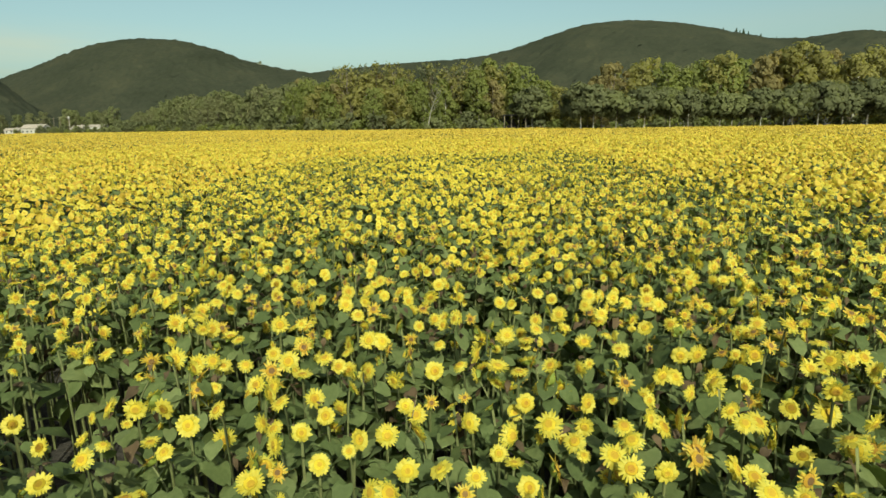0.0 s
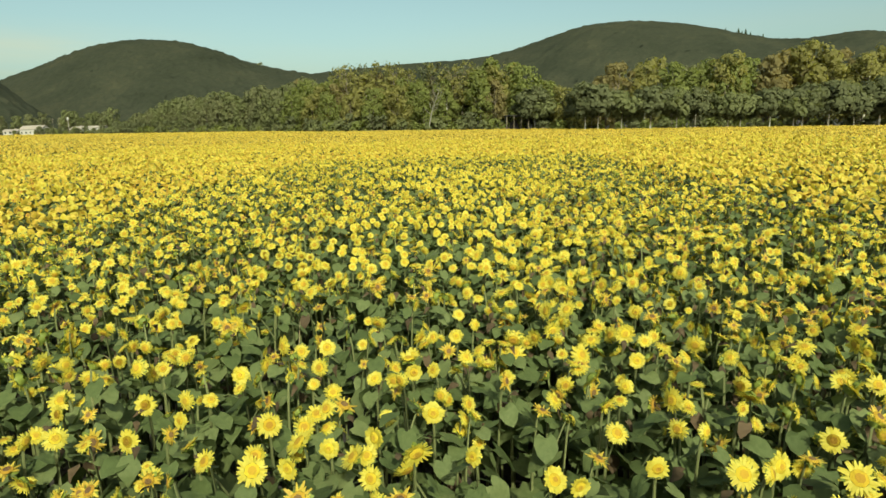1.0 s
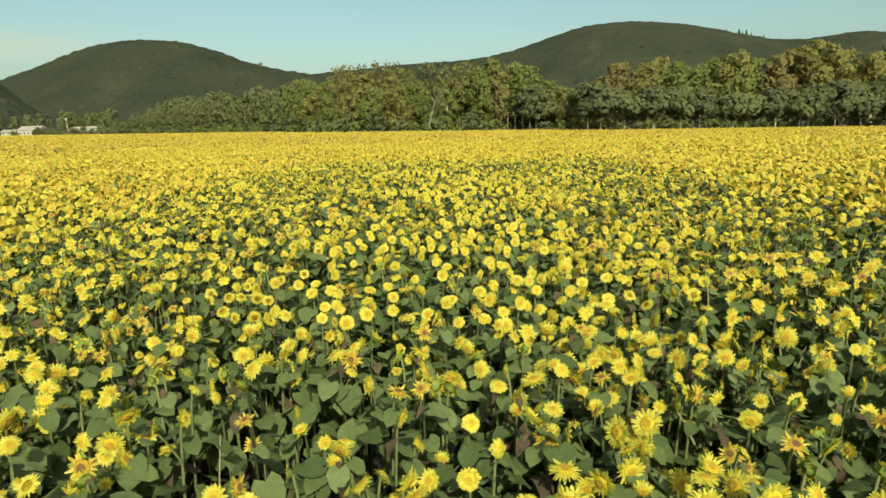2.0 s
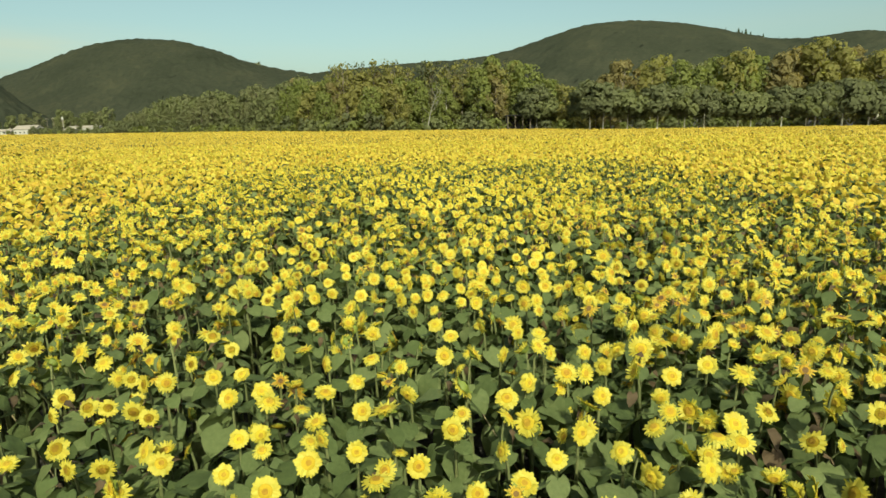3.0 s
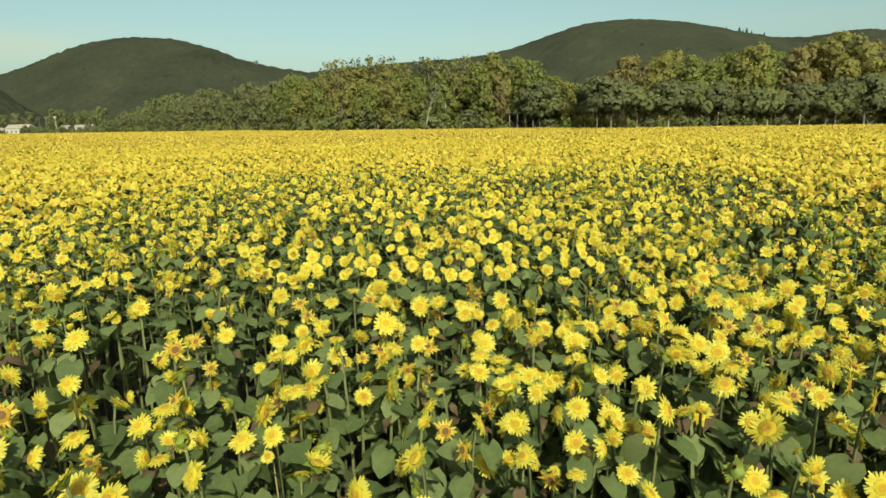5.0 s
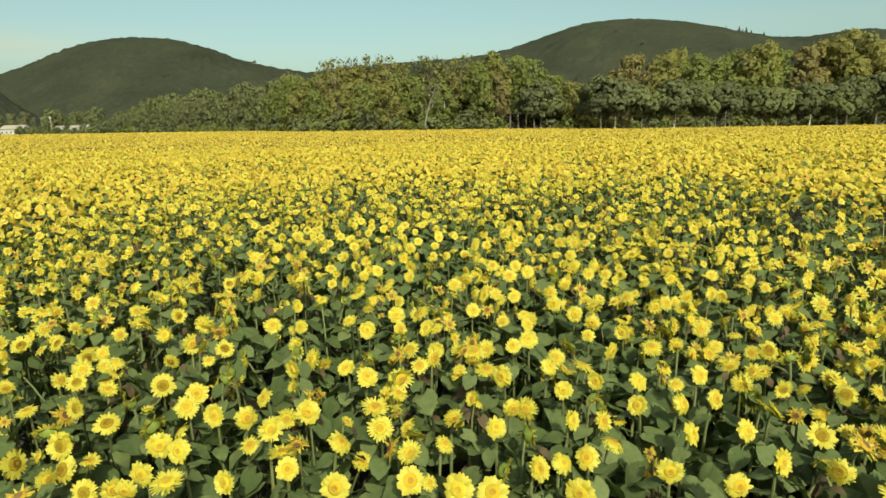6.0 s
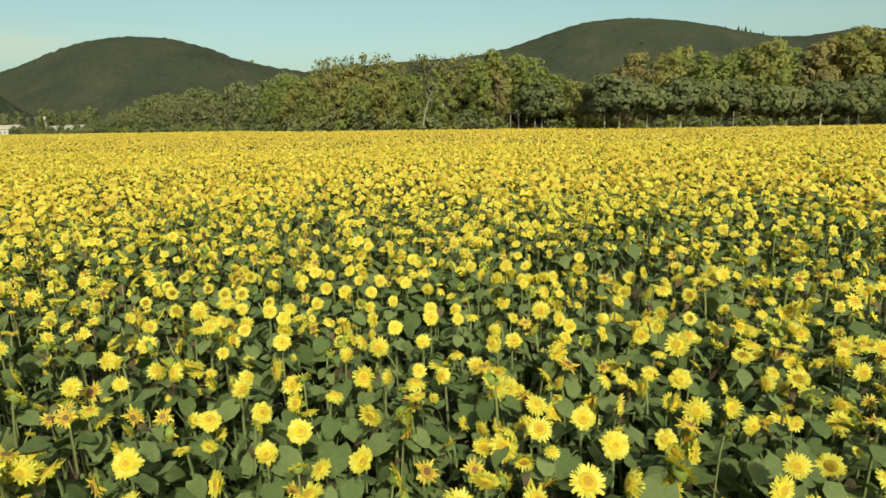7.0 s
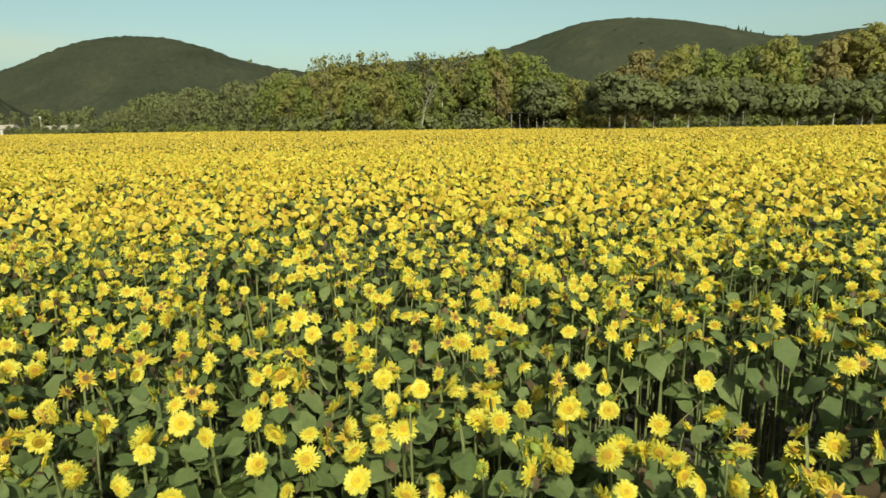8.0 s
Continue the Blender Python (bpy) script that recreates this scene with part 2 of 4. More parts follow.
# ---- wooded hills ----
def hill(name, ridge_y, centres, width, heights, depth, label, step, seed):
    """A wooded ridge that fans out with distance: the crest's height is a sum of bells, falling off on both sides; the canopy is uneven crown by crown."""
    rng = np.random.default_rng(seed)
    centres, heights = np.array(centres), np.array(heights)

    def top(x, y):
        x, y = np.asarray(x, dtype=float), np.asarray(y, dtype=float)
        along = x * ridge_y / y
        crest = (heights * np.exp(-((along[..., None] - centres) / width) ** 2)).sum(-1)
        fall = 0.5 + 0.5 * np.cos(np.pi * np.clip(np.abs(y - ridge_y) / depth, 0, 1))
        wob = np.sin(along * 0.021 + y * 0.013) * np.sin(y * 0.017 + 1) + 0.6 * np.sin(along * 0.047 - y * 0.031)
        return crest * fall + 7 * wob * fall * (1 - fall) - 2.7

    lo, hi = centres[0] - width, centres[-1] + 2.3 * width
    us, ys = np.arange(lo, hi, step), np.arange(ridge_y - depth, ridge_y + depth * 0.4, step)
    U, Y = np.meshgrid(us, ys)
    U, Y = U + rng.uniform(-0.35, 0.35, U.shape) * step, Y + rng.uniform(-0.35, 0.35, U.shape) * step
    X = U * Y / ridge_y
    # rounded crowns, each in a jittered cell of its own
    cell = 2.6 * step
    ci, cj = np.floor(U / cell).astype(int), np.floor(Y / cell).astype(int)
    i0, j0 = ci.min() - 1, cj.min() - 1
    shape = (ci.max() - i0 + 2, cj.max() - j0 + 2)
    ju, jy, size = rng.uniform(0.15, 0.85, shape), rng.uniform(0.15, 0.85, shape), rng.uniform(0.55, 1.0, shape) ** 1.3
    dome = np.zeros(U.shape)
    for di in (-1, 0, 1):
        for dj in (-1, 0, 1):
            a, b = ci + di - i0, cj + dj - j0
            d2 = (U - (ci + di + ju[a, b]) * cell) ** 2 + (Y - (cj + dj + jy[a, b]) * cell) ** 2
            dome = np.maximum(dome, size[a, b] * np.sqrt(np.clip(1 - d2 / (0.95 * cell) ** 2, 0, None)))
    Z = top(X, Y) + 6.5 * dome + rng.normal(0, 0.45, U.shape)
    k = len(us)
    i, j = np.meshgrid(np.arange(len(ys) - 1), np.arange(k - 1), indexing="ij")
    a = (i * k + j).ravel()
    f = np.concatenate([np.stack([a, a + 1, a + k + 1], 1), np.stack([a, a + k + 1, a + k], 1)])
    ob = new(name, mesh_of(name, np.stack([X, Y, Z], -1).reshape(-1, 3), f, [HILL_WOOD]))
    tagged(ob, label, "hill", kind="structure")
    return top


hill_top_w = hill("hill_west", 1080, np.linspace(-800, -160, 9), 110, (56.8, 26.2, 65.2, 64.2, 60.4, 70.6, 27.4, 46.2, 36.9), 430, "rounded far hill under dark green woods", 4.2, 11)
hill_top_e = hill("hill_east", 1430, np.linspace(-360, 1120, 12), 190, (73.1, 37.6, 61.3, 55.9, 43.7, 116.7, 65.6, 101.8, 48.9, 59.8, 102.3, 49.8), 620, "long far ridge with a rounded top under dark green woods", 6.5, 12)

hill("hill_near", 760, (-700, -640, -572), 85, (60, 30, 66), 190, "small nearer hill under dark green woods", 4.5, 13)


# ---- trees ----
def leaf_card(rng):
    """A small spray of leaves: a bent, uneven blade."""
    w = rng.uniform(0.85, 1.15)
    return Shape([(-0.5 * w, -0.45, -0.05), (0.55 * w, -0.4, 0.08), (0.45 * w, 0.55, -0.06), (-0.55 * w, 0.45, 0.1)], [(0, 1, 2), (0, 2, 3)])


def tree_parts(seed, height, spread, crown_base, leaves, size, thin=0.0):
    """Trunk with limbs, and a crown of leaf sprays gathered in many uneven clumps round the limbs."""
    rng = np.random.default_rng(seed)
    bend = rng.uniform(-0.05, 0.05, 2) * height
    r0 = height * 0.015
    trunk = [tube([(bend[0] * t * t, bend[1] * t * t, height * 0.85 * t - 0.3 * (t == 0)) for t in np.linspace(0, 1, 6)], [r0 * (1.25 - t) for t in np.linspace(0, 1, 6)], 6).moved(Matrix.Identity(4), 0)]
    clumps = []
    count = int(rng.integers(20, 26))
    lop = rng.uniform(0, 6.28)
    for i in range(count):
        t = crown_base + (0.95 - crown_base) * (i + rng.uniform(0.1, 0.9)) / count
        az = i * 2.4 + rng.uniform(-0.6, 0.6)
        prof = math.sin(math.pi * min(1, max(0.0, (t - crown_base) / (1 - crown_base)) ** 0.8 * 0.84 + 0.14))
        reach = spread * (0.30 + 0.70 * prof) * rng.uniform(0.35, 1.0) * (1 + 0.22 * math.cos(az - lop))
        s = max(0.0, t - rng.uniform(0.10, 0.24))
        a = Vector((bend[0] * s * s, bend[1] * s * s, height * min(s, 0.84) * 0.98))
        b = Vector((math.cos(az) * reach, math.sin(az) * reach, height * t))
        mid = a.lerp(b, 0.5) + Vector((0, 0, -0.04 * height * rng.uniform(0, 1)))
        trunk.append(tube([a, mid, b], [r0 * 0.40, r0 * 0.26, r0 * 0.07], 3).moved(Matrix.Identity(4), 1))
        e = b + Vector(rng.normal(0, spread * 0.2, 3))
        trunk.append(tube([mid.lerp(b, 0.5), e], [r0 * 0.16, r0 * 0.04], 3).moved(Matrix.Identity(4), 1))
        clumps.append((b, spread * rng.uniform(0.26, 0.50) * (0.65 + 0.35 * prof)))
    clumps.append((Vector((bend[0], bend[1], height * 0.93)), spread * 0.30))
    mats, normals = [], []
    middle = np.array((bend[0] * 0.4, bend[1] * 0.4, height * (0.35 * crown_base + 0.5)))
    vol = np.array([c[1] ** 2 for c in clumps])
    for (c, r), n in zip(clumps, (leaves * vol / vol.sum()).astype(int)):
        d = rng.normal(0, 1, (n, 3))
        d /= np.linalg.norm(d, axis=1)[:, None]
        rad = r * np.where(rng.random(n) < 0.22 + thin, rng.uniform(0.3, 1.1, n), rng.uniform(0.80, 1.08, n)) * (0.9 + 0.22 * np.sin(d[:, 0] * 5 + seed) * np.sin(d[:, 1] * 5 + c.x))
        pos = np.array(c) + d * rad[:, None] * (1.0, 1.0, 0.85)
        nor = d + rng.normal(0, 0.30, (n, 3)) + (0, 0, 0.1)
        nor /= np.linalg.norm(nor, axis=1)[:, None]
        tan = np.cross(nor, rng.normal(0, 1, (n, 3)))
        tan /= np.linalg.norm(tan, axis=1)[:, None]
        sc = size * rng.uniform(0.55, 1.35, n)[:, None]
        out = (pos - middle) / (spread, spread, 0.5 * height)
        soft = 0.40 * d + 0.75 * out + 0.30 * nor + (0, 0, 0.30)
        normals.append(soft / np.linalg.norm(soft, axis=1)[:, None])
        mats.append(np.stack([tan * sc, np.cross(nor, tan) * sc, nor * sc, pos], -1))
    crown = scattered(leaf_card(rng), np.concatenate(mats))
    crown.n = np.repeat(np.concatenate(normals), 4, axis=0)
    stem = joined(trunk)
    # the crown's top stands at the full height
    lift = height / np.quantile(crown.v[:, 2], 0.998)
    crown.v[:, 2] *= lift
    stem.v[:, 2] *= lift
    return stem, crown


def tree(name, label, seed, height, spread, crown_base, leaves, size, bark, foliage, category="tree", thin=0.0):
    t, c = tree_parts(seed, height, spread, crown_base, leaves, size, thin)
    ob = new(name)
    part("trunk", mesh_of("trunk", t.v, t.f, [bark, BARK], t.m), ob)
    part("crown", mesh_of("crown", c.v, c.f, [foliage], normals=c.n), ob)
    return tagged(ob, label, category)


def plant_at(kinds, x, y, rng, scale=1.0, group="", tall=0.0):
    """Stands one of the kinds at a place, at a scale or at a height of its own; the first use takes the original, the rest are copies."""
    k = kinds[int(rng.integers(len(kinds)))]
    s = tall * rng.uniform(0.88, 1.04) / k["tall"] if tall else scale * rng.uniform(0.88, 1.12)
    m = pose(x, y, float(ground_z(x, y)) - 0.05, 0, 0, rng.uniform(0, 360)) @ Matrix.Diagonal((s * rng.uniform(0.9, 1.1), s * rng.uniform(0.9, 1.1), s, 1))
    if "used" not in k:
        k["used"] = True
        k["ob"].matrix_world = m
        ob = k["ob"]
    else:
        ob = copy_thing(k["ob"], m @ Matrix.Diagonal((*(1 / c for c in k["ob"].scale), 1)))
    return tagged(ob, group=group)


def kinds_of(specs):
    return [{"ob": tree(*s), "tall": s[3]} for s in specs]


FOREST = kinds_of([
    ("broadleaf_tree", "tall broadleaf tree with a full olive-green crown", 21, 22, 6.4, 0.20, 2200, 0.61, PALE_BARK, CROWN_OLIVE),
    ("broadleaf_tree", "tall broadleaf tree with a dense mid-green crown", 22, 21, 6.8, 0.14, 2300, 0.61, BARK, CROWN_GREEN),
    ("broadleaf_tree", "tall broadleaf tree with an uneven green crown and a pale trunk", 23, 23, 5.6, 0.26, 2050, 0.61, PALE_BARK, CROWN_GREEN),
    ("broadleaf_tree", "tall broadleaf tree with yellowing olive leaves", 24, 20, 6.6, 0.18, 2200, 0.61, BARK, CROWN_OLIVE),
    ("broadleaf_tree", "broadleaf tree turning rust-brown in the wood behind the field", 25, 21, 6.0, 0.18, 2050, 0.61, BARK, CROWN_RUST),
    ("broadleaf_tree", "broad round-crowned green tree in the wood behind the field", 26, 19, 7.2, 0.14, 2300, 0.61, BARK, CROWN_GREEN),
    ("broadleaf_tree", "tall grey-green tree with an open crown and a pale trunk", 27, 22, 5.6, 0.30, 1900, 0.61, PALE_BARK, CROWN_HAZE_PALE),
])
GOLDEN = [FOREST[0], FOREST[3], FOREST[4], FOREST[3]]
# three of these far kinds have distance haze painted into their crowns
FAR_FOREST = kinds_of([
    ("broadleaf_tree", "far broadleaf tree with a full olive-green crown", 61, 22, 6.4, 0.16, 1300, 0.80, BARK, CROWN_MUTED),
    ("broadleaf_tree", "far broadleaf tree with a dense pale grey-green crown", 62, 21, 6.8, 0.12, 1300, 0.80, BARK, CROWN_HAZE_PALE),
    ("broadleaf_tree", "far broadleaf tree with a pale grey-green crown", 65, 21, 6.2, 0.14, 1300, 0.80, BARK, CROWN_HAZE_PALE),
    ("broadleaf_tree", "far broadleaf tree with an uneven olive crown", 66, 20, 6.4, 0.14, 1300, 0.80, BARK, CROWN_MUTED),
    ("broadleaf_tree", "far broadleaf tree with a hazy grey-green crown", 67, 20, 6.4, 0.14, 1300, 0.80, BARK, CROWN_HAZE_PALE),
])
SPARSE = kinds_of([
    ("sparse_tree", "thin-crowned tree with bare branches standing out of the wood", 31, 23, 4.6, 0.40, 520, 0.45, BARK, CROWN_OLIVE, "tree", 0.4),
    ("sparse_tree", "half-bare grey-green tree standing out of the wood", 32, 22.5, 4.2, 0.45, 440, 0.45, BARK, CROWN_GREY, "tree", 0.4),
])
ROW_TREES = kinds_of([
    ("row_tree", "small grey-green tree with a pale trunk beside the field", 41, 9.4, 4.2, 0.46, 2000, 0.48, PALE_BARK, CROWN_GREY),
    ("row_tree", "small round-crowned tree with a pale trunk beside the field", 42, 10.2, 4.4, 0.45, 2000, 0.48, PALE_BARK, CROWN_GREY),
    ("row_tree", "small green tree with a pale trunk beside the field", 43, 8.8, 4.0, 0.46, 1900, 0.48, PALE_BARK, CROWN_MUTED),
])
SHRUBS = kinds_of([
    ("shrub", "dense olive-green shrub along the edge of the wood", 51, 5.4, 3.4, 0.05, 440, 0.58, BARK, CROWN_MUTED, "shrub"),
    ("shrub", "dense green shrub along the edge of the wood", 52, 4.6, 3.6, 0.05, 440, 0.58, BARK, CROWN_GREEN, "shrub"),
    ("shrub", "tall grey-green bush along the edge of the wood", 53, 7.0, 3.4, 0.05, 470, 0.58, BARK, CROWN_GREY, "shrub"),
])

EDGE = [(150, 150), (72, 164), (44, 170), (34, 203), (-34, 206), (-46, 216), (-76, 270), (-118, 316), (-155, 348), (-215, 400)]


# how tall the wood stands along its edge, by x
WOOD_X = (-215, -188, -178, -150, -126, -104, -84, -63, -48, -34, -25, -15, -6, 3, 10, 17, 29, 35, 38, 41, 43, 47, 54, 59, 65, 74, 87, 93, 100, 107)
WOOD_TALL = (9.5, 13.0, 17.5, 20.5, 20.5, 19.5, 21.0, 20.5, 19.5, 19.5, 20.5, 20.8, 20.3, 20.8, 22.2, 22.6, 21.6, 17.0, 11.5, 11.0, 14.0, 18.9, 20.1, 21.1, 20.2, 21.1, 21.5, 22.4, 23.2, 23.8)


def edge_point(s):
    """A point s metres along the wood's edge, and the way into the wood."""
    for (ax, ay), (bx, by) in zip(EDGE, EDGE[1:]):
        d = math.hypot(bx - ax, by - ay)
        if s <= d:
            t = s / d
            return ax + (bx - ax) * t, ay + (by - ay) * t
        s -= d
    return EDGE[-1]


ROW_X = (34.5, 37.7, 43.4, 50.3, 56.9, 61.2, 68.9, 72.0, 78.8, 84.4, 86.9, 93.1, 98.9)


def build_woods():
    rng = np.random.default_rng(7)
    length = sum(math.dist(a, b) for a, b in zip(EDGE, EDGE[1:]))
    for depth, step, share in ((5, 7.5, 0.76), (14, 6.5, 0.99), (22, 7.5, 1.05)):
        s = rng.uniform(0, step)
        while s < length:
            x, y = edge_point(s)
            x += rng.uniform(-2, 2)
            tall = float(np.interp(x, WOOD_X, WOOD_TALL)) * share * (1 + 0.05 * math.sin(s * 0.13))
            if depth == 5 and 38 < x:
                s += step
                continue
            golden = 43 < x < 58 or x > 88
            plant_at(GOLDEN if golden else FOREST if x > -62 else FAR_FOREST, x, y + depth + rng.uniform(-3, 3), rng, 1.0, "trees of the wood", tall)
            s += step * rng.uniform(0.75, 1.3)
    for x in np.linspace(-36, 22, 22):
        plant_at(SPARSE, x + rng.uniform(-2.5, 2.5), 221 + rng.uniform(-4, 4), rng, 1.0, "half-bare trees of the wood", 24.3)
    s = 4.0
    while s < length:
        x, y = edge_point(s)
        if not 17 < x < 28:
            plant_at(SHRUBS, x + rng.uniform(-1, 1), y + rng.uniform(-1.5, 2) + (9 if x > 36 else 0), rng, 0.8 if x > 36 else 1.0, "shrubs along the wood")
        s += rng.uniform(3.2, 5.0)
    row = list(ROW_X) + list(np.arange(105, 150, 5.5))
    for x in row:
        plant_at(ROW_TREES, x, 158.5 - 0.05 * (x - 40) + rng.uniform(-0.6, 0.6), rng, 1.2, "row of small trees beside the field")
    for x in (28.2, 31.0):
        plant_at(ROW_TREES, x, 203.0, rng, 1.35, "row of small trees beside the field")
    for x, y, tall in ((36.8, 201, 14.5), (39.0, 192, 13.0), (41.5, 182, 12.5), (44.0, 176, 13.5)):
        plant_at(GOLDEN, x, y, rng, 1.0, "trees of the wood", tall)
    # one crown that stands clear of the hill's skyline
    far = FAR_FOREST[1]["ob"]
    z = float(hill_top_w(np.array([-313.0]), np.array([1076.0]))[0])
    copy_thing(far, pose(-313, 1072, z - 9, 0, 0, 40) @ Matrix.Diagonal((1.15 / far.scale[0], 1.15 / far.scale[1], 0.95 / far.scale[2], 1)))
    for _ in range(44):
        x = rng.uniform(-430, -180)
        plant_at(FAR_FOREST, x, rng.uniform(522, 565) - 0.1 * (x + 300), rng, rng.uniform(0.60, 0.95), "trees round the far buildings")
    for _ in range(40):
        x = rng.uniform(-400, -200)
        plant_at(SHRUBS, x, rng.uniform(0.0, 4.0) + np.interp(x, (-400, -340, -215, -200), (512, 503, 398, 386)), rng, rng.uniform(0.55, 0.95), "shrubs round the far buildings")


build_woods()


# ---- sunflowers ----
def petal_shape(length, width, n=3):
    """A petal on +y: broad to near its end, then pointed, its tip bent back."""
    rows = []
    for t in np.linspace(0, 1, n + 1):
        w = width * (1 - 0.66 * t ** 4) * (0.80 + 0.20 * math.sin(math.pi * min(1.0, t * 1.1)))
        z = -0.30 * length * t * t
        rows.append([(-w / 2, length * t, z), (w / 2, length * t, z)])
    return strip_grid(rows)


# how the petals of a head stand: lift, its spread, spread of length, share that is left
FLAT, CUPPED, REFLEXED, RAGGED, OPENING = (8, 10, 0.14, 1.0), (34, 12, 0.15, 1.0), (-18, 10, 0.14, 1.0), (14, 34, 0.30, 0.62), (58, 10, 0.10, 0.8)
HABITS = (FLAT, FLAT, CUPPED, REFLEXED, RAGGED, OPENING)
HABIT_SHARE = (0.22, 0.15, 0.27, 0.14, 0.16, 0.06)


def flower_shapes(seed, habit, petals, n, radius=0.062, length=0.039, width=0.025, rings=2):
    """The ring of petals of a head that faces +z with its centre at the origin."""
    rng = np.random.default_rng(seed)
    lean, spread, uneven, left = habit
    out = []
    for ring in range(rings):
        count = petals // rings
        for i in range(count):
            if rng.random() > left:
                continue
            a = 360 * (i + 0.5 * ring + rng.uniform(-0.25, 0.25)) / count
            s = float(np.clip(rng.normal(1.0, uneven), 0.5, 1.3))
            lift = rng.normal(lean, spread) - 10 * ring
            m = pose(0, 0, -0.004 * ring, 0, 0, a) @ pose(0, radius * 0.66, 0, lift, rng.uniform(-16, 16), rng.uniform(-9, 9)) @ Matrix.Diagonal((s, s, s, 1))
            out.append(petal_shape(length, width, n).moved(m))
    return joined(out)


def disc_shape(radius=0.043, rings=4, sides=12):
    """A low domed disc with a sunken core; the core is the second material."""
    rows = []
    for t in np.linspace(1, 0.14, rings):
        r = radius * t
        z = 0.016 * (1 - t ** 2) - 0.010 * math.exp(-((t - 0.12) / 0.3) ** 2)
        rows.append([(r * math.cos(a), r * math.sin(a), z) for a in np.linspace(0, 2 * math.pi, sides + 1)])
    s = strip_grid(rows)
    k = len(s.v)
    v = np.vstack([s.v, [(0, 0, 0.004)]])
    base = (rings - 1) * (sides + 1)
    f = np.vstack([s.f, [(base + j, base + j + 1, k) for j in range(sides)]])
    return Shape(v, f, (np.arange(len(f)) >= 2 * sides * (rings - 2)).astype(int))


def back_shape(radius=0.052, sides=10):
    """Receptacle with pointed sepals behind the petals."""
    rows = []
    for r, z in ((radius * 1.02, -0.004), (radius * 0.9, -0.022), (radius * 0.35, -0.042)):
        rows.append([(r * math.cos(a), r * math.sin(a), z) for a in np.linspace(2 * math.pi, 0, sides + 1)])
    s = strip_grid(rows)
    v, f, k = list(map(tuple, s.v)), list(map(tuple, s.f)), len(s.v)
    for i in range(sides):
        a0, a1 = 2 * math.pi * (i + 0.05) / sides, 2 * math.pi * (i + 0.95) / sides
        am = (a0 + a1) / 2
        v += [(radius * math.cos(a0), radius * math.sin(a0), -0.010), (radius * math.cos(a1), radius * math.sin(a1), -0.010), (radius * 1.55 * math.cos(am), radius * 1.55 * math.sin(am), -0.020)]
        f.append((k, k + 1, k + 2))
        k += 3
    return Shape(v, f)


LEAF_OUTLINE = ((0.0, 0.50), (0.14, 0.88), (0.3, 1.0), (0.42, 0.98), (0.6, 0.84), (0.75, 0.62), (0.9, 0.28), (1.0, 0.04))


def leaf_shape(length, width, n, cross, droop, fold):
    """A heart-shaped blade on +y with a folded midrib and a drooping tip; its stalk end at the origin."""
    steps = {1: (0.0, 1.0), 2: (0.0, 0.4, 1.0), 3: (0.0, 0.2, 0.6, 1.0), 4: (0.0, 0.14, 0.42, 0.75, 1.0)}.get(n, np.linspace(0, 1, n + 1) ** 1.2)
    ts, ws = zip(*LEAF_OUTLINE)
    rows = []
    for t in steps:
        w = width * float(np.interp(t, ts, ws)) * (1.5 if n == 1 and t == 0 else 1)
        back = -0.20 * length * (1 - t) ** 3
        row = []
        for u in np.linspace(-1, 1, cross):
            y = length * t + back * abs(u)
            row.append((u * w / 2, y, -droop * length * t * t + fold * abs(u) * w / 2 + 0.05 * width * math.sin(9 * t + 4 * u)))
        rows.append(row)
    return strip_grid(rows)


def stalk_shape(length, r):
    return tube([(0, -length, -length * 0.35), (0, -length * 0.4, 0.01), (0, 0.01, 0)], [r, r * 0.8, r * 0.6], 3)


def stem_points(height, lean):
    """From the soil up to the neck, which bends over behind the head (towards +x in the plant's own frame)."""
    return [(0, 0, -0.06), (lean * 0.15, 0, height * 0.35), (lean * 0.4, 0, height * 0.7), (lean * 0.75, 0, height * 0.93), (lean, 0, height)]


def head_matrix(x, y, z, az, el, size, roll):
    """Placement of a head whose face looks along azimuth az and elevation el."""
    return pose(x, y, z, 0, 0, math.degrees(az)) @ pose(0, 0, 0, 0, 90 - math.degrees(el), 0) @ pose(0, 0, 0, 0, 0, roll) @ Matrix.Diagonal((size, size, size, 1))


ROW_TURN = radians(99)
FACING = radians(-86)


def head_size(y):
    """Heads are smaller where the path begins."""
    return 0.90 + 0.08 * smooth01(8, 26, y)


def draw_plant(rng, x, y, head_z=None):
    """The measures of one plant: head height, facing, size and its leaves."""
    p = {"x": x, "y": y, "g": float(ground_z(x, y))}
    p["h"] = (head_z - p["g"]) if head_z else rng.normal(1.57, 0.10)
    p["az"] = FACING + rng.normal(0, radians(66))
    p["el"] = radians(float(np.clip(rng.normal(27, 32), -50, 88)))
    p["size"] = float(np.clip(rng.normal(1.0, 0.19), 0.5, 1.36) * head_size(y))
    p["roll"] = rng.uniform(0, 360)
    p["habit"] = int(rng.choice(len(HABITS), p=HABIT_SHARE))
    return p


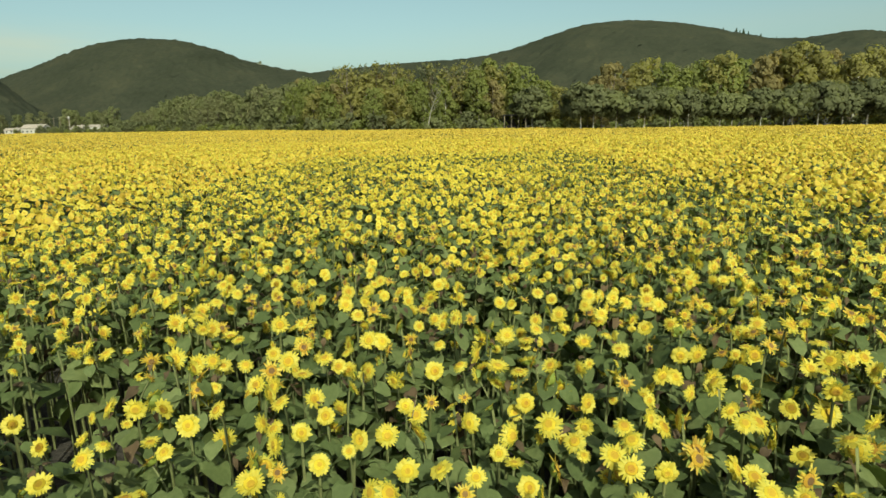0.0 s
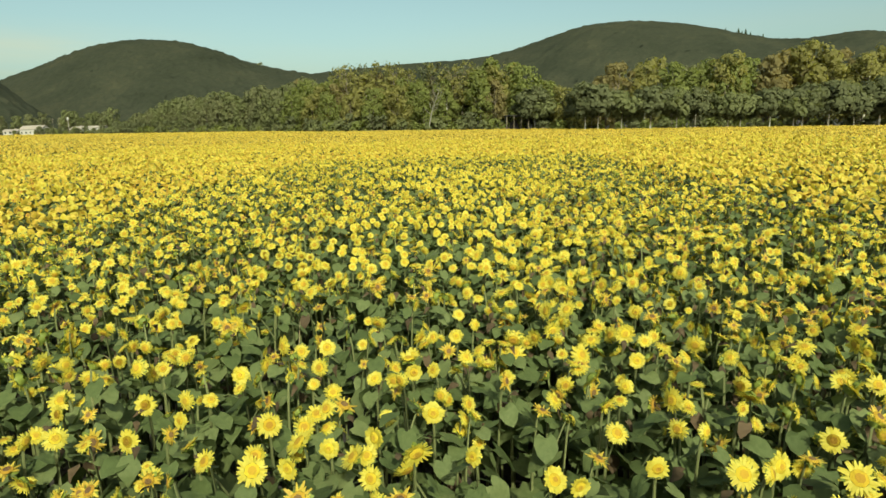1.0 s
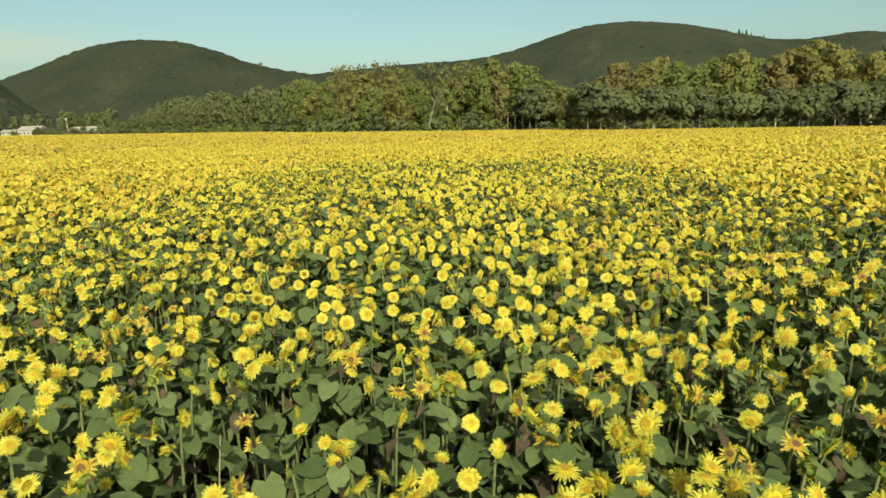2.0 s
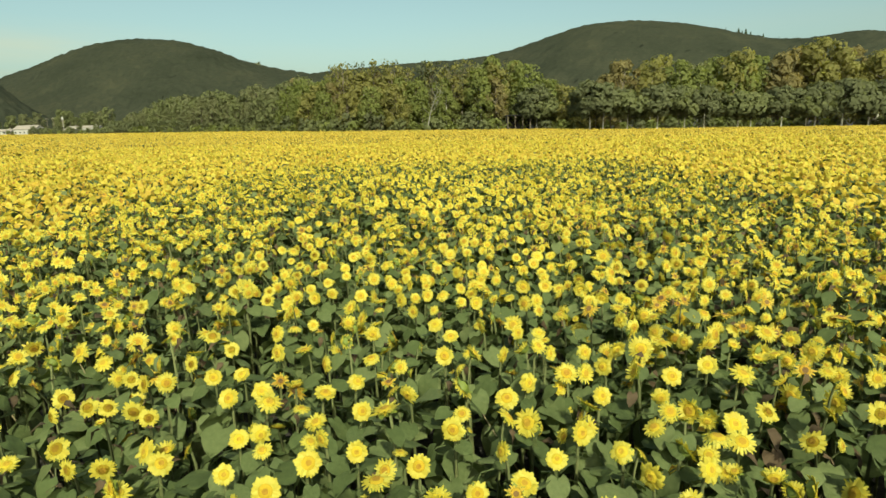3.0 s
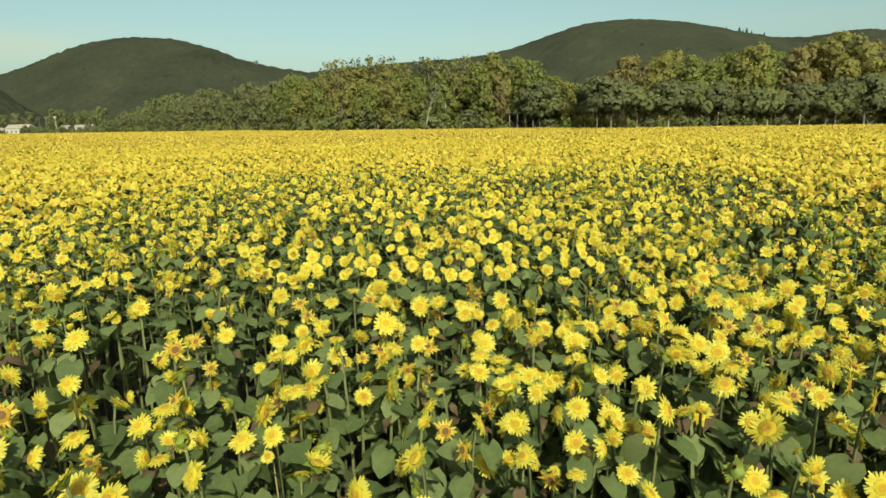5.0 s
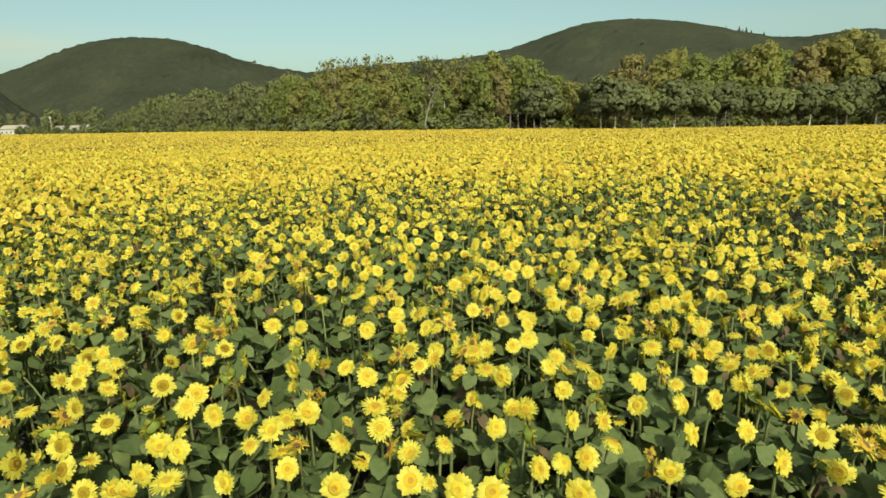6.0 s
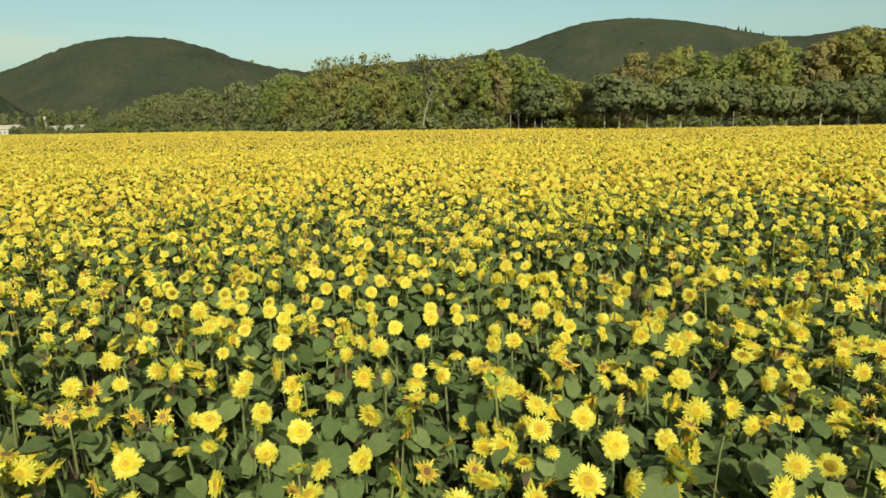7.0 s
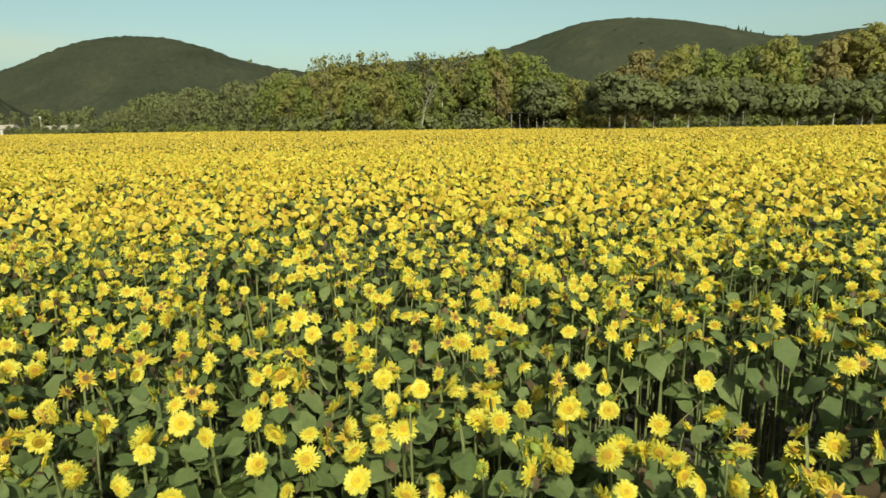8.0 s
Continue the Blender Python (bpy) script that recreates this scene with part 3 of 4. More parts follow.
def leaf_placements(rng, p, count, low=0.46, top=0.90):
    """Matrices of the leaves, spiralling up the stem: largest in the middle, spread flat or tilted outwards."""
    out = []
    a = rng.uniform(0, 6.28)
    for i in range(count):
        t = low + (top - low) * ((i + rng.uniform(0.1, 0.95)) / count) ** 0.72
        a += 2.4 + rng.uniform(-0.4, 0.4)
        s = (0.72 + 0.5 * math.sin(math.pi * min(1.0, (t - 0.1) * 1.05))) * rng.uniform(0.7, 1.22)
        off = 0.06 + 0.08 * s
        dx, dy = math.cos(a), math.sin(a)
        z = p["g"] + p["h"] * t + rng.uniform(-0.01, 0.05)
        out.append(pose(p["x"] + dx * off, p["y"] + dy * off, z, 0, 0, math.degrees(a) - 90) @ pose(0, 0, 0, rng.uniform(-52, 8), rng.uniform(-22, 22), 0) @ Matrix.Diagonal((s, s, s, 1)))
    for i in range(2):
        a += 2.6 + rng.uniform(-0.5, 0.5)
        s, dx, dy = rng.uniform(0.55, 0.9), math.cos(a), math.sin(a)
        out.append(pose(p["x"] + dx * 0.07, p["y"] + dy * 0.07, p["g"] + p["h"] * rng.uniform(0.86, 0.95), 0, 0, math.degrees(a) - 90) @ pose(0, 0, 0, rng.uniform(-45, 0), rng.uniform(-20, 20), 0) @ Matrix.Diagonal((s, s, s, 1)))
    return out


def mat34(ms):
    return np.array([np.array(m)[:3] for m in ms])


# meshes shared by the single plants
PETAL_MESHES = []
for q, habit in enumerate(HABITS):
    s = flower_shapes(60 + q, habit, 46, 3)
    PETAL_MESHES.append(mesh_of("petals", s.v, s.f, [HAZE_WILT_PETAL if habit is RAGGED else PETAL]))
s = disc_shape()
DISC_MESH = mesh_of("seed_disc", s.v, s.f, [DISC, CORE], s.m)
SPENT_MESH = mesh_of("seed_disc", s.v, s.f, [CORE, BROWN_DISC], s.m)
s = back_shape()
BACK_MESH = mesh_of("flower_head", s.v, s.f, [SEPAL])
LEAF_MESHES = []
for q, (ln, wd, dr, fo) in enumerate(((0.205, 0.205, 0.22, 0.08), (0.19, 0.195, 0.34, 0.06), (0.215, 0.22, 0.15, 0.11), (0.18, 0.18, 0.42, 0.08))):
    s = joined([leaf_shape(ln, wd, 6, 5, dr, fo), stalk_shape(0.10, 0.006)])
    LEAF_MESHES.append(mesh_of("leaf", s.v, s.f, [LEAF]))
STEM_MESHES = []
for lean in (0.04, 0.07, 0.10):
    s = tube(stem_points(1.0, lean), [0.016, 0.015, 0.013, 0.011, 0.010], 6)
    STEM_MESHES.append(mesh_of("stem", s.v, s.f, [STEM]))
LEANS = (0.04, 0.07, 0.10)


def sunflower(p, rng):
    """One plant as a thing of its own."""
    ob = new("sunflower")
    ob.location = (p["x"], p["y"], p["g"])
    inv = Matrix.Translation((-p["x"], -p["y"], -p["g"]))
    q = int(rng.integers(3))
    neck = p["h"] - 0.015
    st = part("stem", STEM_MESHES[q], ob)
    st.matrix_basis = pose(0, 0, 0, 0, 0, math.degrees(p["az"])) @ Matrix.Translation((-LEANS[q] - 0.03, 0, 0)) @ Matrix.Diagonal((1, 1, neck, 1))
    head = part("flower_head", BACK_MESH, ob, "green flower head behind the petals")
    head.matrix_basis = head_matrix(0, 0, p["h"], p["az"], p["el"], p["size"], p["roll"])
    worn = HABITS[p["habit"]] is RAGGED
    part("petals", PETAL_MESHES[p["habit"]], head, "thinned ring of wilting ochre petals" if worn else "ring of bright yellow petals")
    part("seed_disc", SPENT_MESH if worn else DISC_MESH, head, "brown spent seed disc" if worn else "golden orange seed disc")
    for m in leaf_placements(rng, p, int(rng.integers(6, 9))):
        part("leaf", LEAF_MESHES[int(rng.integers(4))], ob).matrix_basis = inv @ m
    return tagged(ob, "fading sunflower with ragged petals and broad green leaves" if worn else "sunflower in bloom with broad green leaves, rooted in soil", "sunflower", group="sunflowers of the field")


def field_places(rng):
    """Rows across the field, with uneven spacing and gaps."""
    along, across = 0.079, 0.70
    n1, n2 = 3960, 420
    u, v = np.meshgrid((np.arange(n1) - n1 / 2) * along, (np.arange(n2) - n2 / 2) * across)
    v = v.ravel() + 0.3 * np.sin(u.ravel() * 0.11 + v.ravel() * 0.6) + rng.normal(0, 0.20, v.size)
    u = u.ravel() + 0.05 * np.sin(u.ravel() * 12.5 + v * 5.0) + rng.normal(0, 0.07, u.size)
    c, s = math.cos(ROW_TURN), math.sin(ROW_TURN)
    return u * c - v * s, 120 + u * s + v * c


def path_distance(x, y):
    """How near the path's forward view comes to a place."""
    return np.maximum(np.maximum(y - 30.5, np.abs(x) / 0.73), 3.3)


# heads that stand out along the path, stretch by stretch
STRETCH_1 = [(0.47, 3.06), (1.31, 3.18), (-2.48, 3.19), (1.74, 3.21), (-0.25, 3.26), (-0.05, 3.27), (2.21, 3.34), (-0.81, 3.35), (-1.88, 3.54), (1.76, 3.62), (-2.77, 3.63), (-0.6, 3.65), (-0.21, 3.74), (-1.02, 3.76), (0.15, 3.85), (-1.87, 3.9), (-3.19, 3.97), (2.49, 3.98), (-0.9, 4.01), (1.05, 4.12), (-0.32, 4.14), (0.59, 4.15), (-2.17, 4.17), (2.33, 4.35), (-1.42, 4.39), (1.87, 4.57), (-0.11, 4.8), (2.08, 5.02), (-0.08, 5.44), (-0.64, 5.56), (1.63, 5.58), (2.01, 5.79), (0.75, 6.71), (0.62, 6.79), (1.25, 6.88), (1.77, 6.88), (1.98, 6.88), (-0.99, 6.96), (0.15, 7.06), (2.47, 7.17), (-0.78, 7.19), (-0.5, 7.32), (-2.17, 7.33), (-1.94, 7.62)]
STRETCH_2 = [(-0.11, 7.66), (1.74, 7.68), (-2.92, 7.76), (-2.32, 7.89), (-1.84, 7.96), (2.27, 8.01), (1.39, 8.05), (0.48, 8.26), (-0.61, 8.3), (2.46, 8.35), (-0.29, 8.41), (-1.77, 8.43), (-0.13, 8.46), (1.64, 8.57), (3.42, 8.62), (2.1, 8.65), (-3, 8.79), (-1.15, 9.06), (0.08, 9.3), (-2.55, 9.32), (0.29, 9.64), (2.04, 9.94), (-3.39, 9.97), (0.12, 9.99), (2.51, 10.21), (-0.69, 10.66), (2.11, 12.15), (1.92, 12.19), (0.08, 12.22), (-1.12, 12.28), (0.35, 12.31), (1.08, 12.35), (1.45, 12.41), (-1.42, 12.46), (-0.26, 12.51), (-2.19, 12.54), (-2.41, 12.54), (0.58, 12.56), (-0.94, 12.57), (-1.86, 12.6), (0.99, 12.63), (0.25, 12.66), (-0.66, 12.69), (2.21, 12.7)]
STRETCH_3 = [(-2.03, 12.74), (-2.64, 12.8), (-0.92, 12.86), (0.8, 12.87), (-1.47, 12.88), (-1.34, 12.93), (-0.05, 12.95), (1.84, 12.95), (2.88, 13.05), (2.55, 13.06), (2.14, 13.11), (-2.23, 13.21), (-0.7, 13.25), (-2.97, 13.26), (-2.39, 13.31), (1.49, 13.37), (-2.62, 13.39), (-2.78, 13.4), (0.36, 13.42), (1.07, 13.42), (-0.39, 13.5), (-1.76, 13.51), (-3.07, 13.57), (-1.03, 13.58), (-1.54, 13.63), (0.56, 13.68), (2.3, 13.74), (1.71, 13.75), (-0.81, 13.78), (-2.56, 13.81), (-2.71, 13.91), (-2.03, 13.92), (2.08, 13.96), (-1.81, 13.97), (1.21, 13.97), (-3.77, 13.99), (-1.15, 14.15), (-2.34, 14.22), (-0.76, 14.28), (-0.11, 14.29), (0.42, 14.29), (0.83, 14.3), (1.14, 14.31), (1.43, 14.35)]
STRETCH_4 = [(-1.64, 14.45), (2.09, 14.5), (-2.1, 14.56), (-4.05, 14.7), (-0.05, 14.8), (2.7, 14.82), (0.81, 14.85), (0.61, 14.87), (1.22, 14.9), (-0.82, 14.91), (1.76, 14.93), (-2.43, 14.96), (-1.79, 14.98), (-0.21, 15.17), (1.69, 15.18), (1.55, 15.87), (1.95, 15.87), (0.25, 15.91), (0.95, 15.95), (0.08, 15.97), (-1.94, 15.98), (1.71, 15.99), (-3.69, 16.07), (-0.63, 16.08), (0.65, 16.1), (1.55, 16.15), (-0.46, 16.17), (-2.23, 16.19), (-1.98, 16.2), (-1.68, 16.26), (-0.14, 16.27), (-0.32, 16.28), (-1.13, 16.32), (1.54, 16.35), (3.65, 16.42), (-1.5, 16.43), (2.33, 16.51), (-0.69, 16.55), (0.09, 16.56), (0.87, 16.57), (1.15, 16.58), (-2.33, 16.62), (-2.77, 16.64), (-1.81, 16.65)]
STRETCH_5 = [(2.12, 16.73), (-0.56, 16.77), (-0.8, 16.85), (2.68, 16.86), (-1.66, 16.99), (1.2, 17.01), (-0.38, 17.05), (-0.86, 17.08), (1.93, 17.1), (-1.06, 17.11), (-0.63, 17.12), (-3.15, 17.18), (2.68, 17.2), (2.36, 17.22), (1.21, 17.28), (-1.47, 17.35), (0.05, 17.39), (-3.15, 17.43), (0.98, 17.43), (-2.18, 17.45), (-0.66, 17.45), (2.29, 17.49), (1.64, 17.5), (-1.93, 17.55), (3.17, 17.6), (2.7, 17.7), (-1.56, 17.8), (0.43, 17.83), (1.18, 17.84), (-3.13, 17.84), (-0.99, 17.95), (-1.92, 17.96), (-2.29, 18.08), (2.82, 18.1), (3.45, 18.1), (-2.85, 18.12), (0.98, 18.27), (1.31, 18.33), (1.51, 18.35), (-1.56, 18.58), (-3.92, 18.61), (-0.03, 18.62), (0.59, 18.66), (0.51, 18.79)]
STRETCH_6 = [(-2.22, 18.81), (-3.45, 18.82), (-1.93, 18.87), (-0.83, 18.92), (1.47, 18.92), (0.23, 19.01), (0.67, 19.07), (-2.95, 19.16), (-0.14, 19.16), (-2.63, 19.33), (2.17, 19.33), (1.22, 19.65), (-1.47, 19.81), (3.03, 20.14), (-1.43, 20.16), (0.67, 24.46), (0.2, 24.49), (1.55, 24.49), (0.01, 24.52), (-0.68, 24.56), (-2.1, 24.57), (-1.87, 24.57), (2.17, 24.61), (-0.26, 24.62), (-1.33, 24.64), (1.23, 24.65), (0.49, 24.71), (1.91, 24.72), (-1.86, 24.74), (-1, 24.77), (0.64, 24.77), (-2.37, 24.81), (0.79, 24.82), (-2.71, 24.89), (-1.75, 25), (2.32, 25.02), (-1.9, 25.07), (-0.73, 25.08), (1.53, 25.08), (-2.56, 25.1), (1.89, 25.1), (0.28, 25.22), (-1.85, 25.24), (0.8, 25.29)]
STRETCH_7 = [(-2.42, 25.4), (-1.45, 25.43), (-1.7, 25.48), (0.42, 25.48), (1.3, 25.49), (-1.04, 25.5), (1.63, 25.5), (1.89, 25.56), (2.84, 25.59), (-2.79, 25.65), (2.44, 25.69), (-1.43, 25.76), (0.83, 25.76), (-1.97, 25.85), (1.44, 25.9), (1.11, 25.92), (1.95, 25.99), (-2.31, 26.02), (0.39, 26.05), (-0.69, 26.11), (-3.06, 26.12), (0.81, 26.23), (-1.34, 26.29), (-0.89, 26.3), (2.74, 26.47), (1.4, 26.52), (-2.47, 26.53), (-3.29, 26.67), (-0.14, 26.67), (0.56, 26.73), (-2.1, 26.83), (0.72, 26.89), (1.29, 26.95), (1.63, 27.02), (-4.15, 27.05), (-3.82, 27.08), (-0.83, 27.25), (-0.5, 27.27), (-0.24, 27.27), (0.77, 27.3), (1.41, 27.31), (-1.53, 27.41), (1.3, 27.6), (0.77, 27.62)]
STRETCH_8 = [(-0.58, 27.72), (0.25, 27.83), (-2.98, 27.88), (1.15, 28), (3.08, 28.14), (-1.74, 28.15), (-0.59, 28.23), (0.75, 28.34), (-3.17, 28.38), (1.43, 28.79), (0.21, 29.14), (-1.35, 29.18), (2.24, 29.22), (-2.9, 29.26), (-0.53, 29.4), (-2, 29.43), (-1.15, 29.5), (1.06, 29.51), (1.4, 29.57), (2.03, 29.71), (-1, 29.79), (0.94, 29.88), (-1.69, 29.98), (-1.34, 30.08), (-0.86, 30.35), (1.5, 30.36), (2.75, 30.44), (1.84, 30.48), (-0.47, 30.66), (-0.04, 30.67), (-1.66, 30.73), (2.56, 30.95), (0.44, 31.39), (0.64, 31.45), (-0.22, 31.48), (1.14, 31.49), (-2.55, 31.51), (1.86, 31.51), (-1.58, 31.55), (1.52, 31.59), (2.09, 31.74), (0.48, 31.75), (1.24, 31.82), (-1.64, 31.9)]
STRETCH_9 = [(-0.52, 31.92), (-2.07, 31.94), (2.51, 31.97), (1.62, 32.03), (1.18, 32.05), (-2.75, 32.1), (-1.23, 32.16), (-0.77, 32.19), (-0.16, 32.21), (2.98, 32.22), (0.28, 32.24), (-1.75, 32.29), (2.52, 32.45), (0.1, 32.48), (1.25, 32.49), (-0.17, 32.52), (-1.98, 32.56), (-3.09, 32.69), (1.42, 32.71), (2.84, 32.82), (-2.88, 32.83), (-1.5, 32.84), (-0.61, 32.86), (-2.1, 32.94), (2.14, 33.02), (-3.62, 33.06), (-0.92, 33.28), (-1.26, 33.34), (-2.55, 33.35), (-2.77, 33.36), (1.76, 33.42), (-3.48, 33.48), (-1.52, 33.51), (0.99, 33.51), (1.6, 33.53), (1.42, 33.55), (-3.76, 33.61), (-3.08, 33.65), (-1.89, 33.66), (-0.51, 33.68), (-3.69, 33.82), (0.69, 33.83), (-1.15, 33.88), (2.67, 33.92)]
STRETCH_10 = [(3.76, 33.93), (-1.92, 34.04), (-2.71, 34.22), (-1.6, 34.22), (-1.14, 34.25), (-3.66, 34.27), (-1.85, 34.43), (-2.4, 34.45), (-1.37, 34.47), (1.15, 34.47), (0.55, 34.52), (0.88, 34.52), (-2.66, 34.56), (-0.19, 34.91), (2.02, 34.93), (-0.72, 35), (-0.5, 35.1), (-2.61, 35.33), (1.21, 36.15), (-1.31, 36.24), (0.76, 36.24), (1.47, 37.01)]


FIELD_EDGE_X = (-340, -215, -155, -118, -76, -46, -34, 30, 40, 72, 160)
FIELD_EDGE_Y = (505, 396, 344, 311, 264, 211, 202, 199, 157, 155, 150)


# poorer patches of the field: centre, reach along x and y, share of plants that failed
POOR = ((5.2, 35.0, 3.4, 2.2, 0.55), (-2.6, 23.6, 2.2, 0.8, 0.55), (0.5, 19.9, 3.0, 0.5, 0.45), (3.1, 19.6, 0.8, 0.9, 0.7), (0.5, 32.3, 1.2, 1.0, 0.35))


def build_field():
    rng = np.random.default_rng(5)
    x, y = field_places(rng)
    gap = np.sin(x * 0.9 + 1.3 * np.sin(y * 0.35)) * np.sin(y * 1.1 + 0.8 * np.sin(x * 0.5))
    thin = 0.02 * smooth01(7, 14, path_distance(x, y))
    holes = np.sin(x * 3.1 + 1.7 * np.sin(y * 1.9)) * np.sin(y * 2.7 + 1.5 * np.sin(x * 2.2 + 1))
    poor = np.zeros(len(x))
    for px, py, rx, ry, share in POOR:
        poor += share * np.exp(-((x - px) / rx) ** 2 - ((y - py) / ry) ** 2)
    keep = rng.random(len(x)) > np.where(gap > 0.68, 0.7, 0.0) + np.where(holes > 0.80, 0.85, 0.0) + thin + poor
    # the part of the field that lies ahead of the path, and a strip round it
    keep &= (np.abs(x) < 0.74 * np.maximum(y, 0) + 20) & (y > -9) & (y < np.interp(x, FIELD_EDGE_X, FIELD_EDGE_Y))
    x, y = x[keep], y[keep]
    chosen = np.array(STRETCH_1 + STRETCH_2 + STRETCH_3 + STRETCH_4 + STRETCH_5 + STRETCH_6 + STRETCH_7 + STRETCH_8 + STRETCH_9 + STRETCH_10)
    chosen = chosen[np.argsort(np.abs(chosen[:, 0]), kind="stable")]
    rest = []
    for cx, cy in chosen:
        free = np.hypot(x - cx, (y - cy) * 0.8) > 0.20
        x, y = x[free], y[free]
        p = draw_plant(rng, float(cx), float(cy), 1.6)
        p["az"], p["el"], p["size"] = FACING + rng.normal(0.0, radians(36)), radians(float(rng.normal(25, 18))), float(rng.uniform(0.86, 1.16) * head_size(cy))
        p["habit"] = int(rng.choice((0, 1, 2, 3)))
        if len(rest) or sum(o.name.startswith("sunflower") for o in scene.collection.objects if o.parent is None) >= 300:
            rest.append(p)
        else:
            sunflower(p, rng)
    d = path_distance(x, y)
    single = np.flatnonzero((np.abs(x) < 1.1) & (y > 2.6) & (y < 37))
    single = np.sort(rng.permutation(single)[:max(0, 300 - len(chosen))])
    for i in single:
        sunflower(draw_plant(rng, float(x[i]), float(y[i])), rng)
    x, y, d = np.delete(x, single), np.delete(y, single), np.delete(d, single)
    mats = [PETAL, DISC, LEAF, STEM, SEPAL, DRY_LEAF, HAZE_WILT_PETAL, CORE, BROWN_DISC, STRAW]
    eye4 = Matrix.Identity(4)
    bands = [
        (0, 5.0, 4, leaf_shape(0.185, 0.195, 4, 3, 0.25, 0.08), 40, 1, 2, 0.024),
        (5.0, 12, 2, leaf_shape(0.20, 0.20, 2, 2, 0.25, 0.12), 13, 1, 1, 0.043),
    ]
    fan_v = [(0.040 * math.cos(a), 0.040 * math.sin(a), 0.006) for a in np.linspace(0, 2 * math.pi, 6)[:-1]] + [(0, 0, 0.014)]
    fan_f = [(q, (q + 1) % 5, 5) for q in range(5)]
    label = "dense field of yellow sunflowers in bloom with green leaves"
    seen = np.abs(x) < 0.74 * np.maximum(y, 0) + 2.0
    for lo, hi, leaves, leaf, petals, n, rings, width in bands:
        pick = np.flatnonzero((d >= lo) & (d < hi) & seen & (y > 2.2))
        plants = [draw_plant(rng, float(x[i]), float(y[i])) for i in pick]
        near = lo < 7
        plants += rest if near else []
        grow = 1.0 if near else 1.03
        # smaller heads on side shoots, a little lower than the main one
        side = []
        for p in plants:
            if rng.random() < (0.30 if near else 0.50):
                a = rng.uniform(0, 6.28)
                off = draw_plant(rng, p["x"] + 0.15 * math.cos(a), p["y"] + 0.15 * math.sin(a), p["g"] + p["h"] - rng.uniform(0.05, 0.24))
                off["size"] *= rng.uniform(0.68, 0.92)
                side.append(off)
        shapes = []
        for q, habit in enumerate(HABITS):
            worn = habit is RAGGED
            disc = disc_shape(0.043, 3, 7) if near else Shape(fan_v, fan_f, [1] * 5)
            disc.m = np.where(disc.m == 1, 8 if worn else 7, 7 if worn else 1) if near else np.full(5, 8 if worn else 1)
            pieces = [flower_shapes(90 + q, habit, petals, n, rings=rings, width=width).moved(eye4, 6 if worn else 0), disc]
            if near:
                pieces.append(back_shape(0.052, 5).moved(eye4, 4))
            hm = mat34([head_matrix(p["x"], p["y"], p["g"] + p["h"], p["az"], p["el"], p["size"] * grow, p["roll"]) for p in plants + side if p["habit"] == q])
            shapes.append(scattered(joined(pieces), hm))
        lm = [m for p in plants for m in leaf_placements(rng, p, leaves, 0.40 if near else 0.60)]
        wilted = rng.random(len(lm)) < 0.06
        lm = mat34(lm)
        small = Matrix.Diagonal((0.6, 0.75, 1.5, 1))
        shapes += [scattered(leaf.moved(eye4, 2), lm[~wilted]), scattered(leaf.moved(small, 5), lm[wilted])]
        if near:
            # dry bracts and withered leaflets close under the heads
            bm = [pose(p["x"] + rng.normal(0, 0.05), p["y"] + rng.normal(0, 0.05), p["g"] + p["h"] - rng.uniform(0.03, 0.16), rng.uniform(-80, 20), rng.uniform(-30, 30), rng.uniform(0, 360)) @ Matrix.Diagonal((0.3, 0.42, 0.8, 1)) for p in plants for _ in range(2) if rng.random() < 0.30]
            shapes.append(scattered(leaf_shape(0.19, 0.19, 2, 2, 0.3, 0.3).moved(eye4, 5), mat34(bm)))
        pts = stem_points(1.0, 0.07)
        stem = tube(pts, [0.016, 0.015, 0.013, 0.011, 0.010], 3) if near else tube(pts[::4], [0.016, 0.010], 3)
        sm = mat34([pose(p["x"], p["y"], p["g"], 0, 0, math.degrees(p["az"])) @ Matrix.Translation((-0.10, 0, 0)) @ Matrix.Diagonal((1, 1, p["h"] - 0.015, 1)) for p in plants])
        shapes.append(scattered(stem.moved(eye4, 3), sm))
        if near:
            shoot = tube([(-0.15, 0, -0.30), (-0.06, 0, -0.12), (0, 0, -0.02)], [0.010, 0.008, 0.007], 3)
            shapes.append(scattered(shoot.moved(eye4, 3), mat34([pose(p["x"], p["y"], p["g"] + p["h"], 0, 0, math.degrees(p["az"])) for p in side])))
        # dry stalks that lean between the plants
        dry = [pose(p["x"] + 0.1, p["y"], p["g"], rng.normal(0, 22), rng.normal(0, 22), 0) @ Matrix.Diagonal((0.6, 0.6, p["h"] * rng.uniform(0.8, 1.0), 1)) for p in plants if rng.random() < 0.05]
        shapes.append(scattered(tube(pts[::2], [0.016, 0.013, 0.008], 3).moved(eye4, 9), mat34(dry)))
        whole = joined(shapes)
        tagged(new("sunflower_field", mesh_of("sunflower_field", whole.v, whole.f, mats, whole.m)), label, "sunflower field", kind="stuff")
    # far parts: plainer heads and a leaf or two each
    for lo, hi, share, grow, tips, both in ((12, 52, 0.95, 1.0, 7, 1), (52, 140, 0.34, 1.27, 5, 1), (140, 900, 0.11, 1.65, 5, 1)):
        pick = (d >= lo) & (d < hi) & seen
        if lo < 20:
            pick |= (d < hi) & (~seen | (y <= 2.2)) & (rng.random(len(x)) < 0.6)
        pick = np.flatnonzero(pick & (rng.random(len(x)) < share))
        px, py = x[pick], y[pick]
        if lo < 20:
            twin = rng.random(len(px)) < 0.35
